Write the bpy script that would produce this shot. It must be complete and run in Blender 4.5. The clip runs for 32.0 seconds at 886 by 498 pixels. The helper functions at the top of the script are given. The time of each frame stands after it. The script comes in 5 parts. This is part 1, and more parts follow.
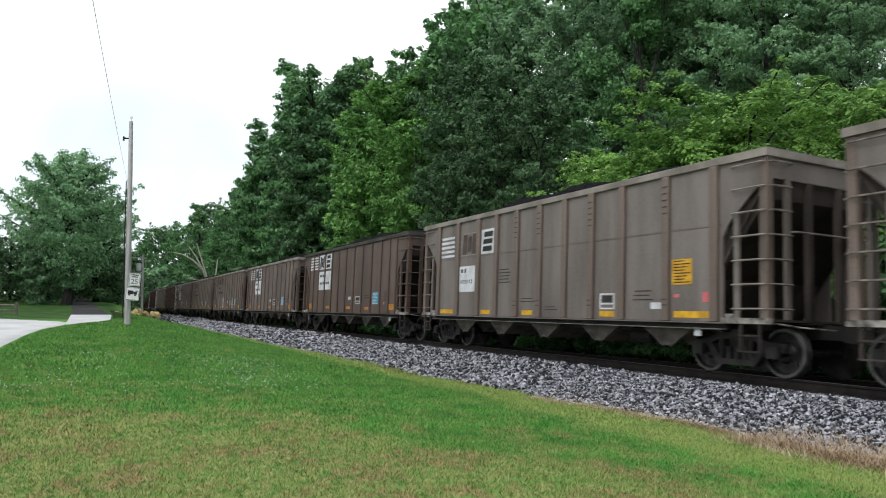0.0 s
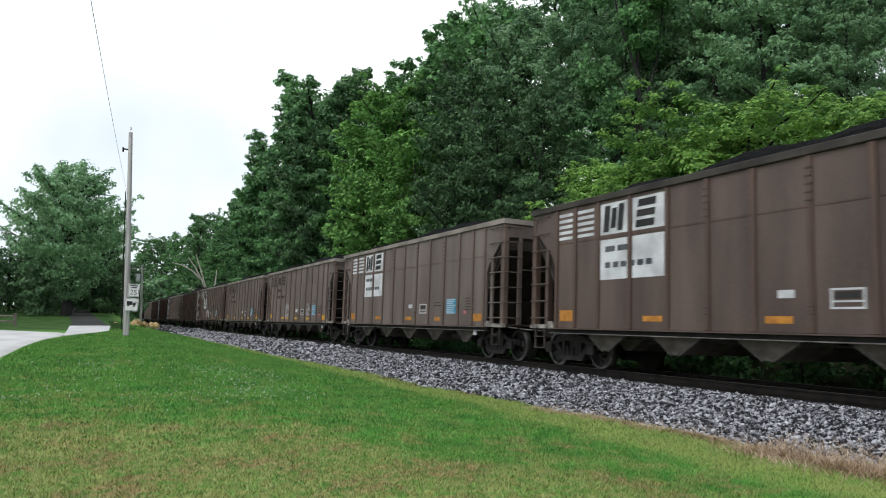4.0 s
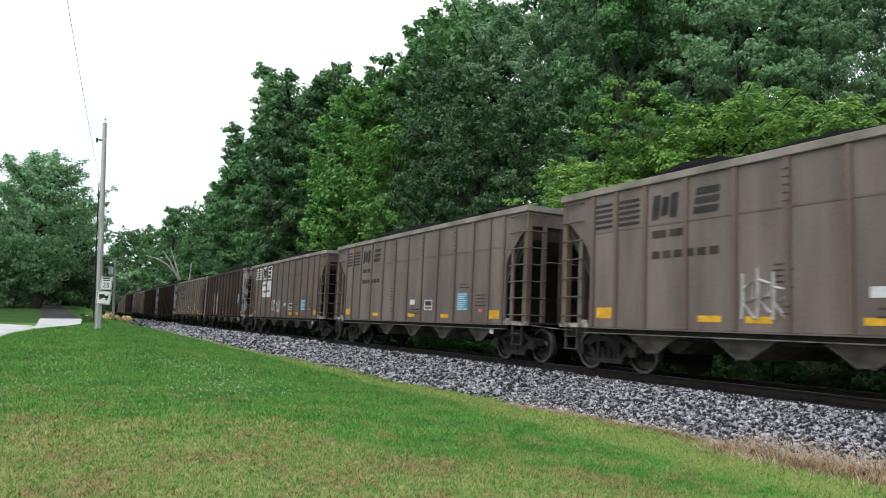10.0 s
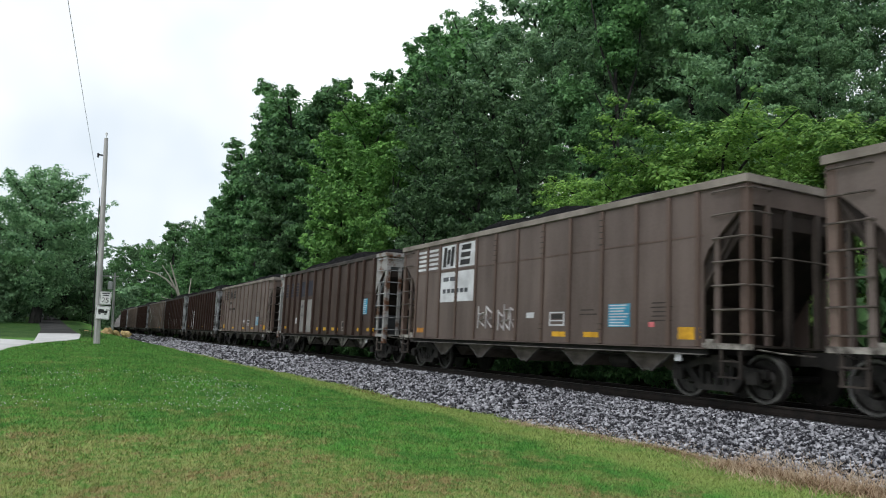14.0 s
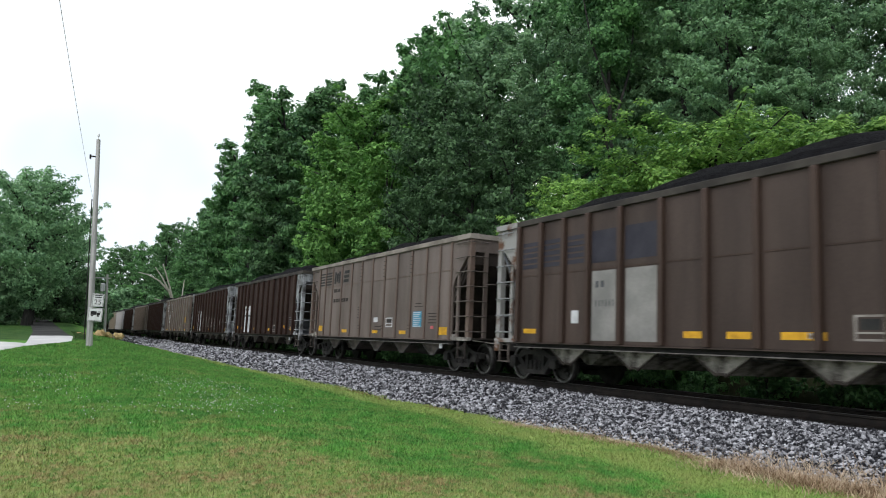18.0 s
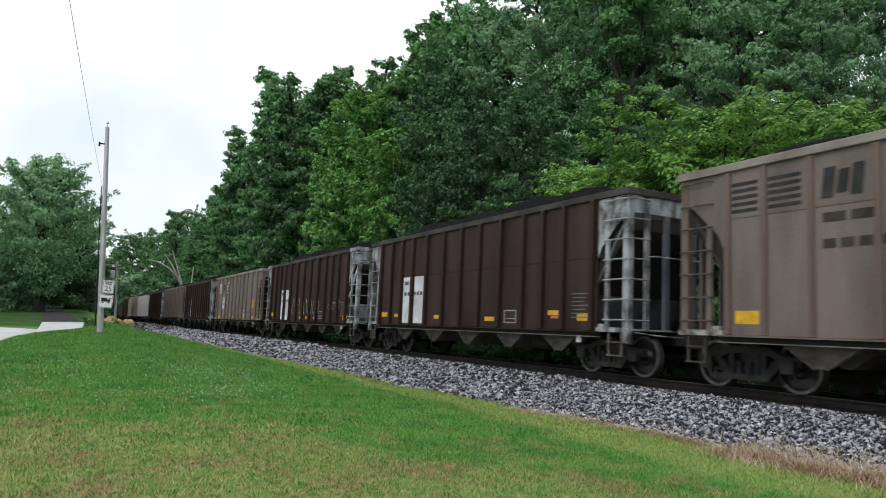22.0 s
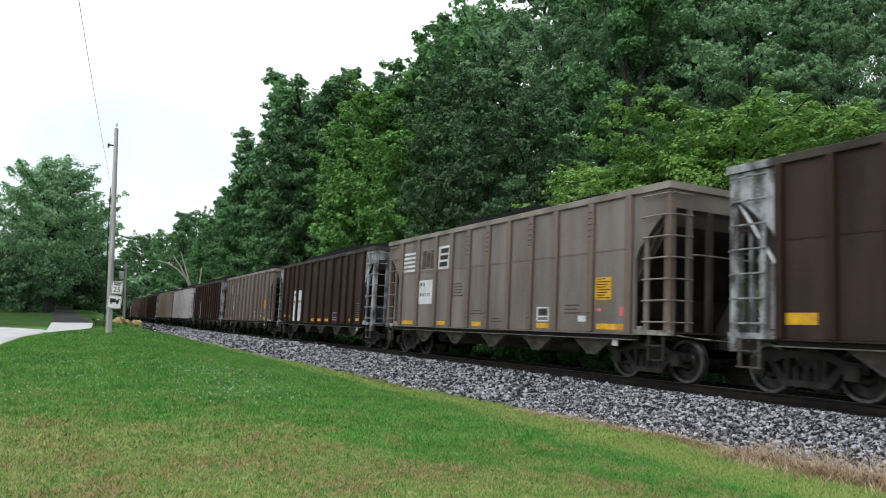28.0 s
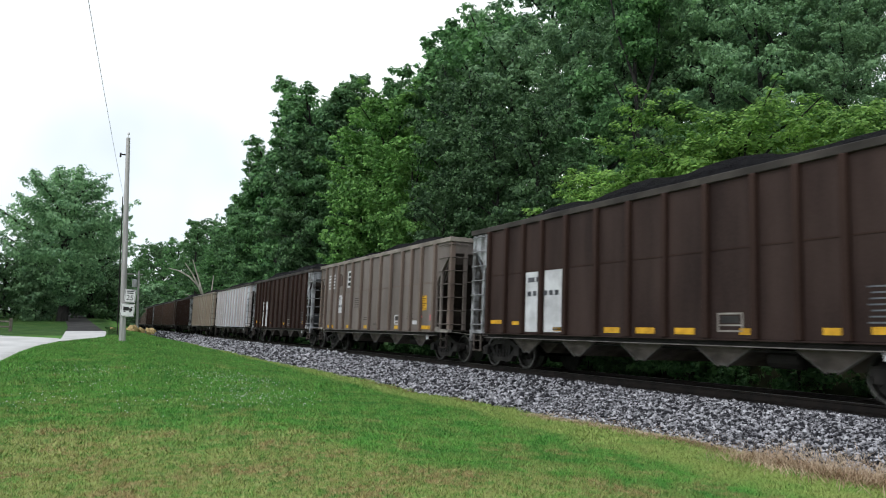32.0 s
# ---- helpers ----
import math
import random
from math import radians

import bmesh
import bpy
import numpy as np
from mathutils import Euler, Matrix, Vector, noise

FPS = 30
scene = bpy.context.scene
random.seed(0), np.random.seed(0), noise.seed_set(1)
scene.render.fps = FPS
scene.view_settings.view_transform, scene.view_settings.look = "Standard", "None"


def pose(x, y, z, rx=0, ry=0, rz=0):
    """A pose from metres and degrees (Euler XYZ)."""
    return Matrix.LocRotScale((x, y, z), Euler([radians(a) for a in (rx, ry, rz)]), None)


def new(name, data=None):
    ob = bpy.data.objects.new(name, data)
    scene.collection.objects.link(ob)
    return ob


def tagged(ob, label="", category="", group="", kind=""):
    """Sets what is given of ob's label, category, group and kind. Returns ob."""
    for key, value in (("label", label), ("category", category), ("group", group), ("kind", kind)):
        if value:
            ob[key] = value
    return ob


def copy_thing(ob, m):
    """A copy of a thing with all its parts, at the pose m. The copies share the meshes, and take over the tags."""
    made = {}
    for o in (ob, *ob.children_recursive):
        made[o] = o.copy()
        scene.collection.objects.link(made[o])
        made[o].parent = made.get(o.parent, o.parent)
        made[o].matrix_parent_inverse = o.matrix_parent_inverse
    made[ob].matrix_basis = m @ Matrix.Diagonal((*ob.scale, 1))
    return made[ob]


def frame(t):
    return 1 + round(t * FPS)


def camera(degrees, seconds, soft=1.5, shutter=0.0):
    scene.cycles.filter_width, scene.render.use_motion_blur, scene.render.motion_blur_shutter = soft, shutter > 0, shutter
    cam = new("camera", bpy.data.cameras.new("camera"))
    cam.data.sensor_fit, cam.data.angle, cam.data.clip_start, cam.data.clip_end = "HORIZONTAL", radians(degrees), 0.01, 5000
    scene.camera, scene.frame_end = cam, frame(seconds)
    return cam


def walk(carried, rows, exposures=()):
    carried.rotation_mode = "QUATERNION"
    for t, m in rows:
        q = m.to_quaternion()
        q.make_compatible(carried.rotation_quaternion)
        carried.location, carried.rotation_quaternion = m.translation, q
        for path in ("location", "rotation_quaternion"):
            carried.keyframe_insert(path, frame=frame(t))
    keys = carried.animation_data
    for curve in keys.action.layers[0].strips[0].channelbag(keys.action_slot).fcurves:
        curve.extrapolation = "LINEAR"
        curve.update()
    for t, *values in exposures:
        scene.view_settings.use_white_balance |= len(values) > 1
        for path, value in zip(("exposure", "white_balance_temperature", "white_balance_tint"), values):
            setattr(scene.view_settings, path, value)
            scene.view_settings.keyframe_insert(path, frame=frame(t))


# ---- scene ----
# Lens and the handheld turn of the standing camera: seconds, yaw, pitch, roll.
EYE = (0.0, 0.0, 1.55)
PATH = [
    (0, -26.08, 4.71, -0.39), (0.5, -26.21, 4.58, -0.65), (1, -26.37, 4.56, -0.91), (1.5, -26.78, 4.28, -0.62),
    (2, -26.34, 4.49, -0.50), (2.5, -25.99, 5.28, -0.25), (4.5, -26.15, 5.51, -0.27), (5, -26.00, 4.66, -0.49),
    (5.5, -26.52, 4.51, -0.49), (6, -27.10, 4.72, -0.41), (6.5, -27.57, 5.24, -0.30), (7, -26.84, 4.93, -0.49),
    (7.5, -27.52, 4.75, -0.19), (8, -27.29, 4.48, -0.65), (8.5, -27.11, 4.37, -0.64), (9, -27.17, 4.65, -0.40),
    (9.5, -27.63, 4.94, -0.49), (10, -27.97, 5.23, -0.79), (10.5, -27.80, 5.41, -0.70), (11, -28.08, 5.24, -0.42),
    (11.5, -27.98, 5.86, -0.09), (12, -28.10, 6.43, -0.10), (12.5, -27.38, 6.42, -0.27), (13, -27.39, 6.09, -0.62),
    (13.5, -27.60, 5.99, -0.80), (14, -28.00, 6.49, -0.97), (14.5, -27.80, 6.50, -0.58), (16.5, -28.76, 6.14, -1.09),
    (17, -28.07, 6.76, -0.39), (17.5, -28.68, 6.56, -1.10), (18, -28.47, 6.57, -0.78), (18.5, -28.50, 6.55, -0.68),
    (19, -28.10, 7.14, -0.89), (19.5, -28.22, 7.01, -1.05), (20, -27.57, 6.98, -1.34), (20.5, -27.28, 7.46, -1.12),
    (21, -27.16, 6.84, -1.02), (21.5, -27.46, 6.39, -0.71), (22, -27.83, 5.52, -0.82), (22.5, -27.69, 5.49, -0.60),
    (23, -28.19, 5.41, -1.13), (23.5, -27.91, 5.12, -1.14), (24, -27.41, 5.49, -0.51), (24.5, -26.43, 5.85, -0.48),
    (25, -26.05, 6.17, -1.02), (25.5, -25.80, 6.02, -0.93), (27.5, -27.30, 5.61, -1.14), (28, -27.26, 5.62, -0.94),
    (28.5, -27.03, 5.51, -0.75), (29, -27.26, 5.26, -0.63), (29.5, -27.17, 5.01, -0.84), (30, -27.14, 5.11, -1.08),
    (30.5, -26.98, 5.14, -0.83), (31, -26.94, 5.18, -0.76), (31.5, -26.65, 5.99, -0.54), (32, -26.36, 6.01, -0.41),
]
# The camera's own brightening and darkening, in stops.
GAIN = [(0, 0.0), (2, 0.0), (4, -0.08), (5, -0.2), (6, -0.02), (8, 0.0), (9, 0.12), (10, 0.12), (11, 0.1), (12, -0.03), (13, -0.2), (14, -0.17), (17, 0.0), (18, 0.0), (19, -0.06), (20, -0.21),
        (21, -0.32), (22, -0.12), (23, 0.0), (24, 0.12), (25, -0.07), (28, 0.0), (30, -0.03), (32, -0.05)]
cam = camera(63.0, 32.0, soft=1.0, shutter=0.45)
walk(cam, [(t, pose(*EYE, 90 + p, r, y)) for t, y, p, r in PATH], [(t, e, 6150, 10) for t, e in GAIN])

# ---- light: bright overcast ----
scene.view_settings.exposure = 0.0
world = bpy.data.worlds.new("overcast_sky")
scene.world = world
world.use_nodes = True
wn, wl = world.node_tree.nodes, world.node_tree.links
wn.clear()
w_out, w_bg = wn.new("ShaderNodeOutputWorld"), wn.new("ShaderNodeBackground")
w_sky, w_co = wn.new("ShaderNodeTexSky"), wn.new("ShaderNodeTexCoord")
w_sky.sky_type, w_sky.sun_disc = "NISHITA", False
w_sky.sun_elevation, w_sky.sun_rotation = radians(52), radians(-115)
w_noise, w_ramp, w_mix, w_gain = wn.new("ShaderNodeTexNoise"), wn.new("ShaderNodeValToRGB"), wn.new("ShaderNodeMix"), wn.new("ShaderNodeMix")
w_noise.inputs["Scale"].default_value, w_noise.inputs["Detail"].default_value = 2.2, 4
w_ramp.color_ramp.elements[0].position, w_ramp.color_ramp.elements[0].color = 0.28, (0.6, 0.655, 0.685, 1)
w_ramp.color_ramp.elements[1].position, w_ramp.color_ramp.elements[1].color = 0.58, (1.0, 0.99, 0.96, 1)
w_gain.data_type, w_gain.blend_type = "RGBA", "MULTIPLY"
w_gain.inputs[0].default_value = 1.0
w_gain.inputs[7].default_value = (0.1, 0.1, 0.1, 1)
w_mix.data_type = "RGBA"
w_mix.inputs[0].default_value = 0.9
wl.new(w_co.outputs["Generated"], w_noise.inputs["Vector"])
wl.new(w_noise.outputs["Fac"], w_ramp.inputs["Fac"])
wl.new(w_sky.outputs["Color"], w_gain.inputs[6])
wl.new(w_gain.outputs[2], w_mix.inputs[6])
wl.new(w_ramp.outputs["Color"], w_mix.inputs[7])
wl.new(w_mix.outputs[2], w_bg.inputs["Color"])
w_bg.inputs["Strength"].default_value = 1.45
wl.new(w_bg.outputs["Background"], w_out.inputs["Surface"])
sun = new("sun", bpy.data.lights.new("sun", "SUN"))
sun.data.energy, sun.data.angle, sun.data.color = 1.35, radians(25), (1.0, 0.97, 0.92)
sun.matrix_world = pose(0, 0, 60, 40, 0, -65)

# ---- materials ----
def surface(name, dark, light, scale=3.0, fine=40.0, rough=0.8, bump=0.15, metal=0.0, stretch=(1, 1, 1), low=0.35, high=0.65, vary=0.0, spread=0.25, depth=0.01, gloss=0.3):
    """Two colours mixed by a coarse and a fine grain in object space, with fine relief; vary: change from object to object."""
    m = bpy.data.materials.new(name)
    m.use_nodes = True
    n, l = m.node_tree.nodes, m.node_tree.links
    b = n["Principled BSDF"]
    co, mp = n.new("ShaderNodeTexCoord"), n.new("ShaderNodeMapping")
    mp.inputs["Scale"].default_value = stretch
    l.new(co.outputs["Object"], mp.inputs["Vector"])
    big, small = n.new("ShaderNodeTexNoise"), n.new("ShaderNodeTexNoise")
    big.inputs["Scale"].default_value, big.inputs["Detail"].default_value = scale, 5
    small.inputs["Scale"].default_value, small.inputs["Detail"].default_value = fine, 3
    l.new(mp.outputs[0], big.inputs["Vector"])
    l.new(co.outputs["Object"], small.inputs["Vector"])
    add = n.new("ShaderNodeMath")
    add.operation, add.inputs[1].default_value = "MULTIPLY_ADD", spread
    l.new(small.outputs["Fac"], add.inputs[0])
    shift = n.new("ShaderNodeMath")
    shift.operation, shift.inputs[1].default_value = "SUBTRACT", spread / 2
    l.new(big.outputs["Fac"], shift.inputs[0])
    l.new(shift.outputs[0], add.inputs[2])
    ramp = n.new("ShaderNodeValToRGB")
    ramp.color_ramp.elements[0].position, ramp.color_ramp.elements[1].position = low, high
    ramp.color_ramp.elements[0].color, ramp.color_ramp.elements[1].color = (*dark, 1), (*light, 1)
    l.new(add.outputs[0], ramp.inputs["Fac"])
    last = ramp.outputs["Color"]
    if vary:
        info, hsv, rng = n.new("ShaderNodeObjectInfo"), n.new("ShaderNodeHueSaturation"), n.new("ShaderNodeMapRange")
        rng.inputs["To Min"].default_value, rng.inputs["To Max"].default_value = 1 - vary, 1 + vary
        l.new(info.outputs["Random"], rng.inputs["Value"])
        l.new(rng.outputs[0], hsv.inputs["Value"])
        l.new(last, hsv.inputs["Color"])
        last = hsv.outputs["Color"]
    l.new(last, b.inputs["Base Color"])
    b.inputs["Roughness"].default_value, b.inputs["Metallic"].default_value = rough, metal
    b.inputs["Specular IOR Level"].default_value = gloss
    if bump:
        bp = n.new("ShaderNodeBump")
        bp.inputs["Strength"].default_value, bp.inputs["Distance"].default_value = bump, depth
        l.new(small.outputs["Fac"], bp.inputs["Height"])
        l.new(bp.outputs[0], b.inputs["Normal"])
    return m


def foliage(name, dark, light, through_light=0.32, clump=0.35):
    """Leaves: each leaf of its own tone, lighter and darker clumps, some light passing through."""
    m = bpy.data.materials.new(name)
    m.use_nodes = True
    n, l = m.node_tree.nodes, m.node_tree.links
    b, out = n["Principled BSDF"], n["Material Output"]
    geo, co, noi, ramp = n.new("ShaderNodeNewGeometry"), n.new("ShaderNodeTexCoord"), n.new("ShaderNodeTexNoise"), n.new("ShaderNodeValToRGB")
    noi.inputs["Scale"].default_value = clump
    l.new(co.outputs["Object"], noi.inputs["Vector"])
    mix = n.new("ShaderNodeMath")
    mix.operation, mix.inputs[1].default_value = "MULTIPLY_ADD", 0.55
    l.new(geo.outputs["Random Per Island"], mix.inputs[0])
    low = n.new("ShaderNodeMath")
    low.operation, low.inputs[1].default_value = "SUBTRACT", 0.27
    l.new(noi.outputs["Fac"], low.inputs[0])
    l.new(low.outputs[0], mix.inputs[2])
    ramp.color_ramp.elements[0].position, ramp.color_ramp.elements[1].position = 0.2, 0.85
    ramp.color_ramp.elements[0].color, ramp.color_ramp.elements[1].color = (*dark, 1), (*light, 1)
    l.new(mix.outputs[0], ramp.inputs["Fac"])
    info, hsv, rng = n.new("ShaderNodeObjectInfo"), n.new("ShaderNodeHueSaturation"), n.new("ShaderNodeMapRange")
    rng.inputs["To Min"].default_value, rng.inputs["To Max"].default_value = 0.8, 1.2
    l.new(info.outputs["Random"], rng.inputs["Value"])
    l.new(rng.outputs[0], hsv.inputs["Value"])
    l.new(ramp.outputs["Color"], hsv.inputs["Color"])
    tr, sh = n.new("ShaderNodeBsdfTranslucent"), n.new("ShaderNodeMixShader")
    l.new(hsv.outputs["Color"], b.inputs["Base Color"])
    l.new(hsv.outputs["Color"], tr.inputs["Color"])
    b.inputs["Roughness"].default_value = 0.6
    b.inputs["Specular IOR Level"].default_value = 0.25
    sh.inputs[0].default_value = through_light
    l.new(b.outputs[0], sh.inputs[1])
    l.new(tr.outputs[0], sh.inputs[2])
    l.new(sh.outputs[0], out.inputs["Surface"])
    return m


def turf(name, blade=False):
    """The land's skin by place: green lawn with dry patches, a yellow strip by the stones, shade-darkened litter under
    the woods.
    """
    m = bpy.data.materials.new(name)
    m.use_nodes = True
    n, l = m.node_tree.nodes, m.node_tree.links
    b = n["Principled BSDF"]
    co, sep = n.new("ShaderNodeTexCoord"), n.new("ShaderNodeSeparateXYZ")
    l.new(co.outputs["Object"], sep.inputs[0])

    def noise_of(scale, detail=4):
        t = n.new("ShaderNodeTexNoise")
        t.inputs["Scale"].default_value, t.inputs["Detail"].default_value = scale, detail
        l.new(co.outputs["Object"], t.inputs["Vector"])
        return t.outputs["Fac"]

    def ranged(value, a, c, lo=0.0, hi=1.0):
        r = n.new("ShaderNodeMapRange")
        r.interpolation_type = "SMOOTHSTEP"
        for key, v in zip(("From Min", "From Max", "To Min", "To Max"), (a, c, lo, hi)):
            r.inputs[key].default_value = v
        l.new(value, r.inputs["Value"])
        return r.outputs[0]

    def math_of(op, p, q):
        t = n.new("ShaderNodeMath")
        t.operation = op
        for k, v in enumerate((p, q)):
            if isinstance(v, (int, float)):
                t.inputs[k].default_value = v
            else:
                l.new(v, t.inputs[k])
        return t.outputs[0]

    def blend(f, p, q):
        t = n.new("ShaderNodeMix")
        t.data_type = "RGBA"
        l.new(f, t.inputs[0])
        for k, v in ((6, p), (7, q)):
            if isinstance(v, tuple):
                t.inputs[k].default_value = (*v, 1)
            else:
                l.new(v, t.inputs[k])
        return t.outputs[2]

    green = blend(ranged(noise_of(0.8), 0.35, 0.65), LAWN_A, LAWN_B)
    green = blend(ranged(noise_of(3.1, 5), 0.42, 0.68), green, LAWN_D)
    green = blend(math_of("MULTIPLY", ranged(noise_of(26.0), 0.4, 0.7), 0.55), green, LAWN_C)
    # Worn ground nearest the road: it ends along a ragged slanting line, with a thin mottled margin and a few blotches past it.
    along = math_of("ADD", sep.outputs["Y"], sep.outputs["X"])
    ragged = math_of("ADD", math_of("MULTIPLY", math_of("SUBTRACT", noise_of(0.3, 5), 0.5), 11.0), math_of("MULTIPLY", math_of("SUBTRACT", noise_of(2.4, 4), 0.5), 3.0))
    edge = math_of("ADD", along, ragged)
    worn = ranged(edge, 11.2, 12.4, 1.0, 0.0)
    margin = math_of("MULTIPLY", ranged(edge, 14.0, 18.5, 1.0, 0.0), ranged(noise_of(1.9, 5), 0.5, 0.62))
    blotch = ranged(noise_of(0.62, 5), 0.585, 0.66)
    dry = math_of("MAXIMUM", worn, math_of("MAXIMUM", math_of("MULTIPLY", margin, 0.75), math_of("MULTIPLY", blotch, 0.6)))
    straw = blend(ranged(noise_of(1.1, 5), 0.46, 0.62), DRY_A, DRY_B)
    straw = blend(math_of("MULTIPLY", ranged(noise_of(14.0, 5), 0.5, 0.68), 0.6), straw, DRY_C)
    skin = blend(math_of("MULTIPLY", dry, ranged(noise_of(8.0, 6), 0.36, 0.6, 0.25, 0.95)), green, straw)
    wob = math_of("ADD", sep.outputs["X"], math_of("MULTIPLY", noise_of(0.5), 0.9))
    rim = math_of("MULTIPLY", ranged(wob, 7.25, 7.95), ranged(noise_of(2.6, 5), 0.3, 0.55, 0.55, 1.0))
    skin = blend(math_of("MULTIPLY", rim, 0.8), skin, EDGE)
    # Beyond the road the trees' shade is put into a darker green.
    shaded_meadow = math_of("MULTIPLY", ranged(sep.outputs["Y"], 42.0, 47.0), ranged(sep.outputs["X"], 1.8, 3.2, 1.0, 0.0))
    skin = blend(math_of("MULTIPLY", shaded_meadow, 0.9), skin, blend(ranged(noise_of(0.9, 6), 0.4, 0.62), (0.018, 0.05, 0.014), (0.05, 0.085, 0.026)))
    # Litter under the woods is set near black, with the shade there included.
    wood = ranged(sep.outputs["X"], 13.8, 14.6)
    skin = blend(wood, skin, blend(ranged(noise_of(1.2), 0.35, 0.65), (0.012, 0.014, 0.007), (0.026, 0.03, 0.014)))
    if blade:
        geo, hsv = n.new("ShaderNodeNewGeometry"), n.new("ShaderNodeHueSaturation")
        l.new(ranged(geo.outputs["Random Per Island"], 0.0, 1.0, 0.62, 1.42), hsv.inputs["Value"])
        l.new(skin, hsv.inputs["Color"])
        skin = hsv.outputs["Color"]
    l.new(skin, b.inputs["Base Color"])
    b.inputs["Roughness"].default_value = 0.75
    b.inputs["Specular IOR Level"].default_value = 0.2 if blade else 0.03
    if not blade:
        bp = n.new("ShaderNodeBump")
        bp.inputs["Strength"].default_value, bp.inputs["Distance"].default_value = 0.8, 0.03
        l.new(noise_of(30.0, 5), bp.inputs["Height"])
        l.new(bp.outputs[0], b.inputs["Normal"])
    return m


LAWN_D = (0.145, 0.23, 0.0582)
LAWN_A, LAWN_B, LAWN_C = (0.05, 0.172, 0.03), (0.09, 0.25, 0.043), (0.132, 0.285, 0.064)
DRY_A, DRY_B, DRY_C, EDGE = (0.235, 0.26, 0.085), (0.27, 0.205, 0.095), (0.36, 0.36, 0.17), (0.262, 0.315, 0.095)
M_TURF, M_BLADE = turf("lawn_turf"), turf("grass_blade", True)
M_BED = surface("ballast_bed", (0.008, 0.008, 0.009), (0.075, 0.073, 0.072), 22, 90, 0.95, 0.8, spread=0.6, depth=0.03)
M_STRAW = surface("dry_weeds", (0.34, 0.235, 0.15), (0.62, 0.5, 0.36), 2, 30, 0.9, 0.1)
M_ASPHALT = surface("road_surface", (0.42, 0.42, 0.42), (0.56, 0.555, 0.55), 0.6, 60, 0.9, 0.2)
# Asphalt darker than the road, with the trees' shade in its colour.
M_LANE = surface("tree_shaded_lane_asphalt", (0.036, 0.036, 0.037), (0.06, 0.059, 0.057), 0.6, 60, 0.9, 0.2, gloss=0.05)
M_TIE = surface("creosote_timber", (0.009, 0.008, 0.0075), (0.026, 0.023, 0.021), 5, 50, 0.9, 0.4, stretch=(0.3, 2, 2))
M_RAIL = surface("rail_steel", (0.008, 0.0065, 0.006), (0.022, 0.017, 0.014), 4, 50, 0.65, 0.1, metal=0.3)
M_RAILTOP = surface("polished_rail", (0.12, 0.12, 0.12), (0.2, 0.19, 0.18), 2, 30, 0.45, 0.05, metal=0.9)
M_COAL = surface("coal", (0.002, 0.002, 0.0025), (0.008, 0.008, 0.0095), 6, 30, 0.8, 1.0, spread=0.6, depth=0.05, gloss=0.05)
M_IRON = surface("grimy_iron", (0.005, 0.0047, 0.0044), (0.017, 0.015, 0.0132), 3, 30, 0.75, 0.25)
# Worn rim steel, paler than the wheel to carry the rim's highlight.
M_TREAD = surface("worn_rim_highlight", (0.06, 0.058, 0.056), (0.15, 0.145, 0.14), 5, 40, 0.5, 0.08, metal=0.6)
M_WHEEL = surface("worn_wheel_steel", (0.013, 0.012, 0.0115), (0.042, 0.039, 0.037), 5, 40, 0.42, 0.1, metal=0.5)
# The shade of the recess is put into this near-black colour.
M_UNDER = surface("recess_shade_paint", (0.012, 0.009, 0.008), (0.03, 0.022, 0.018), 2, 30, 0.85, 0.1)
COAT = {
    "tan": ("tan_car_paint", (0.096, 0.079, 0.071), (0.172, 0.147, 0.134), 0.58, 0.4),
    "taupe": ("taupe_car_paint", (0.08, 0.06, 0.052), (0.146, 0.116, 0.104), 0.58, 0.4),
    "cocoa": ("cocoa_car_paint", (0.062, 0.044, 0.037), (0.118, 0.088, 0.077), 0.58, 0.4),
    "russet": ("russet_car_paint", (0.054, 0.035, 0.029), (0.105, 0.072, 0.06), 0.58, 0.4),
    "umber": ("worn_umber_car_paint", (0.032, 0.0205, 0.0165), (0.062, 0.043, 0.036), 0.6, 0.3),
    "brown": ("dark_brown_car_paint", (0.0205, 0.0125, 0.0112), (0.046, 0.03, 0.0262), 0.65, 0.12),
    "silver": ("pale_silver_car_paint", (0.38, 0.4, 0.44), (0.55, 0.57, 0.62), 0.6, 0.12),
    "stone": ("pale_tan_car_paint", (0.25, 0.23, 0.2), (0.34, 0.32, 0.28), 0.65, 0.12),
}


def car_paint(name, dark, light, rough, gloss, vary=0.0):
    """Dusty old car paint with streaks that run down; vary: from plate to plate."""
    return surface(name, dark, light, 0.9, 22, rough, 0.06, stretch=(1, 1.6, 0.35), low=0.32, high=0.66, gloss=gloss, vary=vary)


PAINT = {k: car_paint(*c) for k, c in COAT.items()}
POST = {k: car_paint(c[0] + "_post", tuple(v * f for v, f in zip(c[1], (0.92, 0.80, 0.72))), tuple(v * f for v, f in zip(c[2], (1.02, 0.90, 0.82))), *c[3:]) for k, c in COAT.items()}
PLATE = {k: car_paint(c[0] + "_plate", *c[1:], vary=0.085) for k, c in COAT.items()}
M_ENDWHITE = surface("flaking_aluminium_paint", (0.05, 0.047, 0.046), (0.32, 0.33, 0.35), 3.4, 18, 0.6, 0.15, low=0.36, high=0.6, stretch=(1, 1, 0.5))
# Brown grime, also deepened for the shade inside the car ends.
M_GRIME = surface("grimy_shaded_brown_paint", (0.02, 0.0155, 0.0135), (0.062, 0.05, 0.043), 1.6, 20, 0.8, 0.1, stretch=(1, 1, 0.4))
M_RUSTEND = surface("rusty_white_paint", (0.09, 0.04, 0.02), (0.26, 0.255, 0.25), 1.8, 14, 0.7, 0.2, low=0.36, high=0.5)
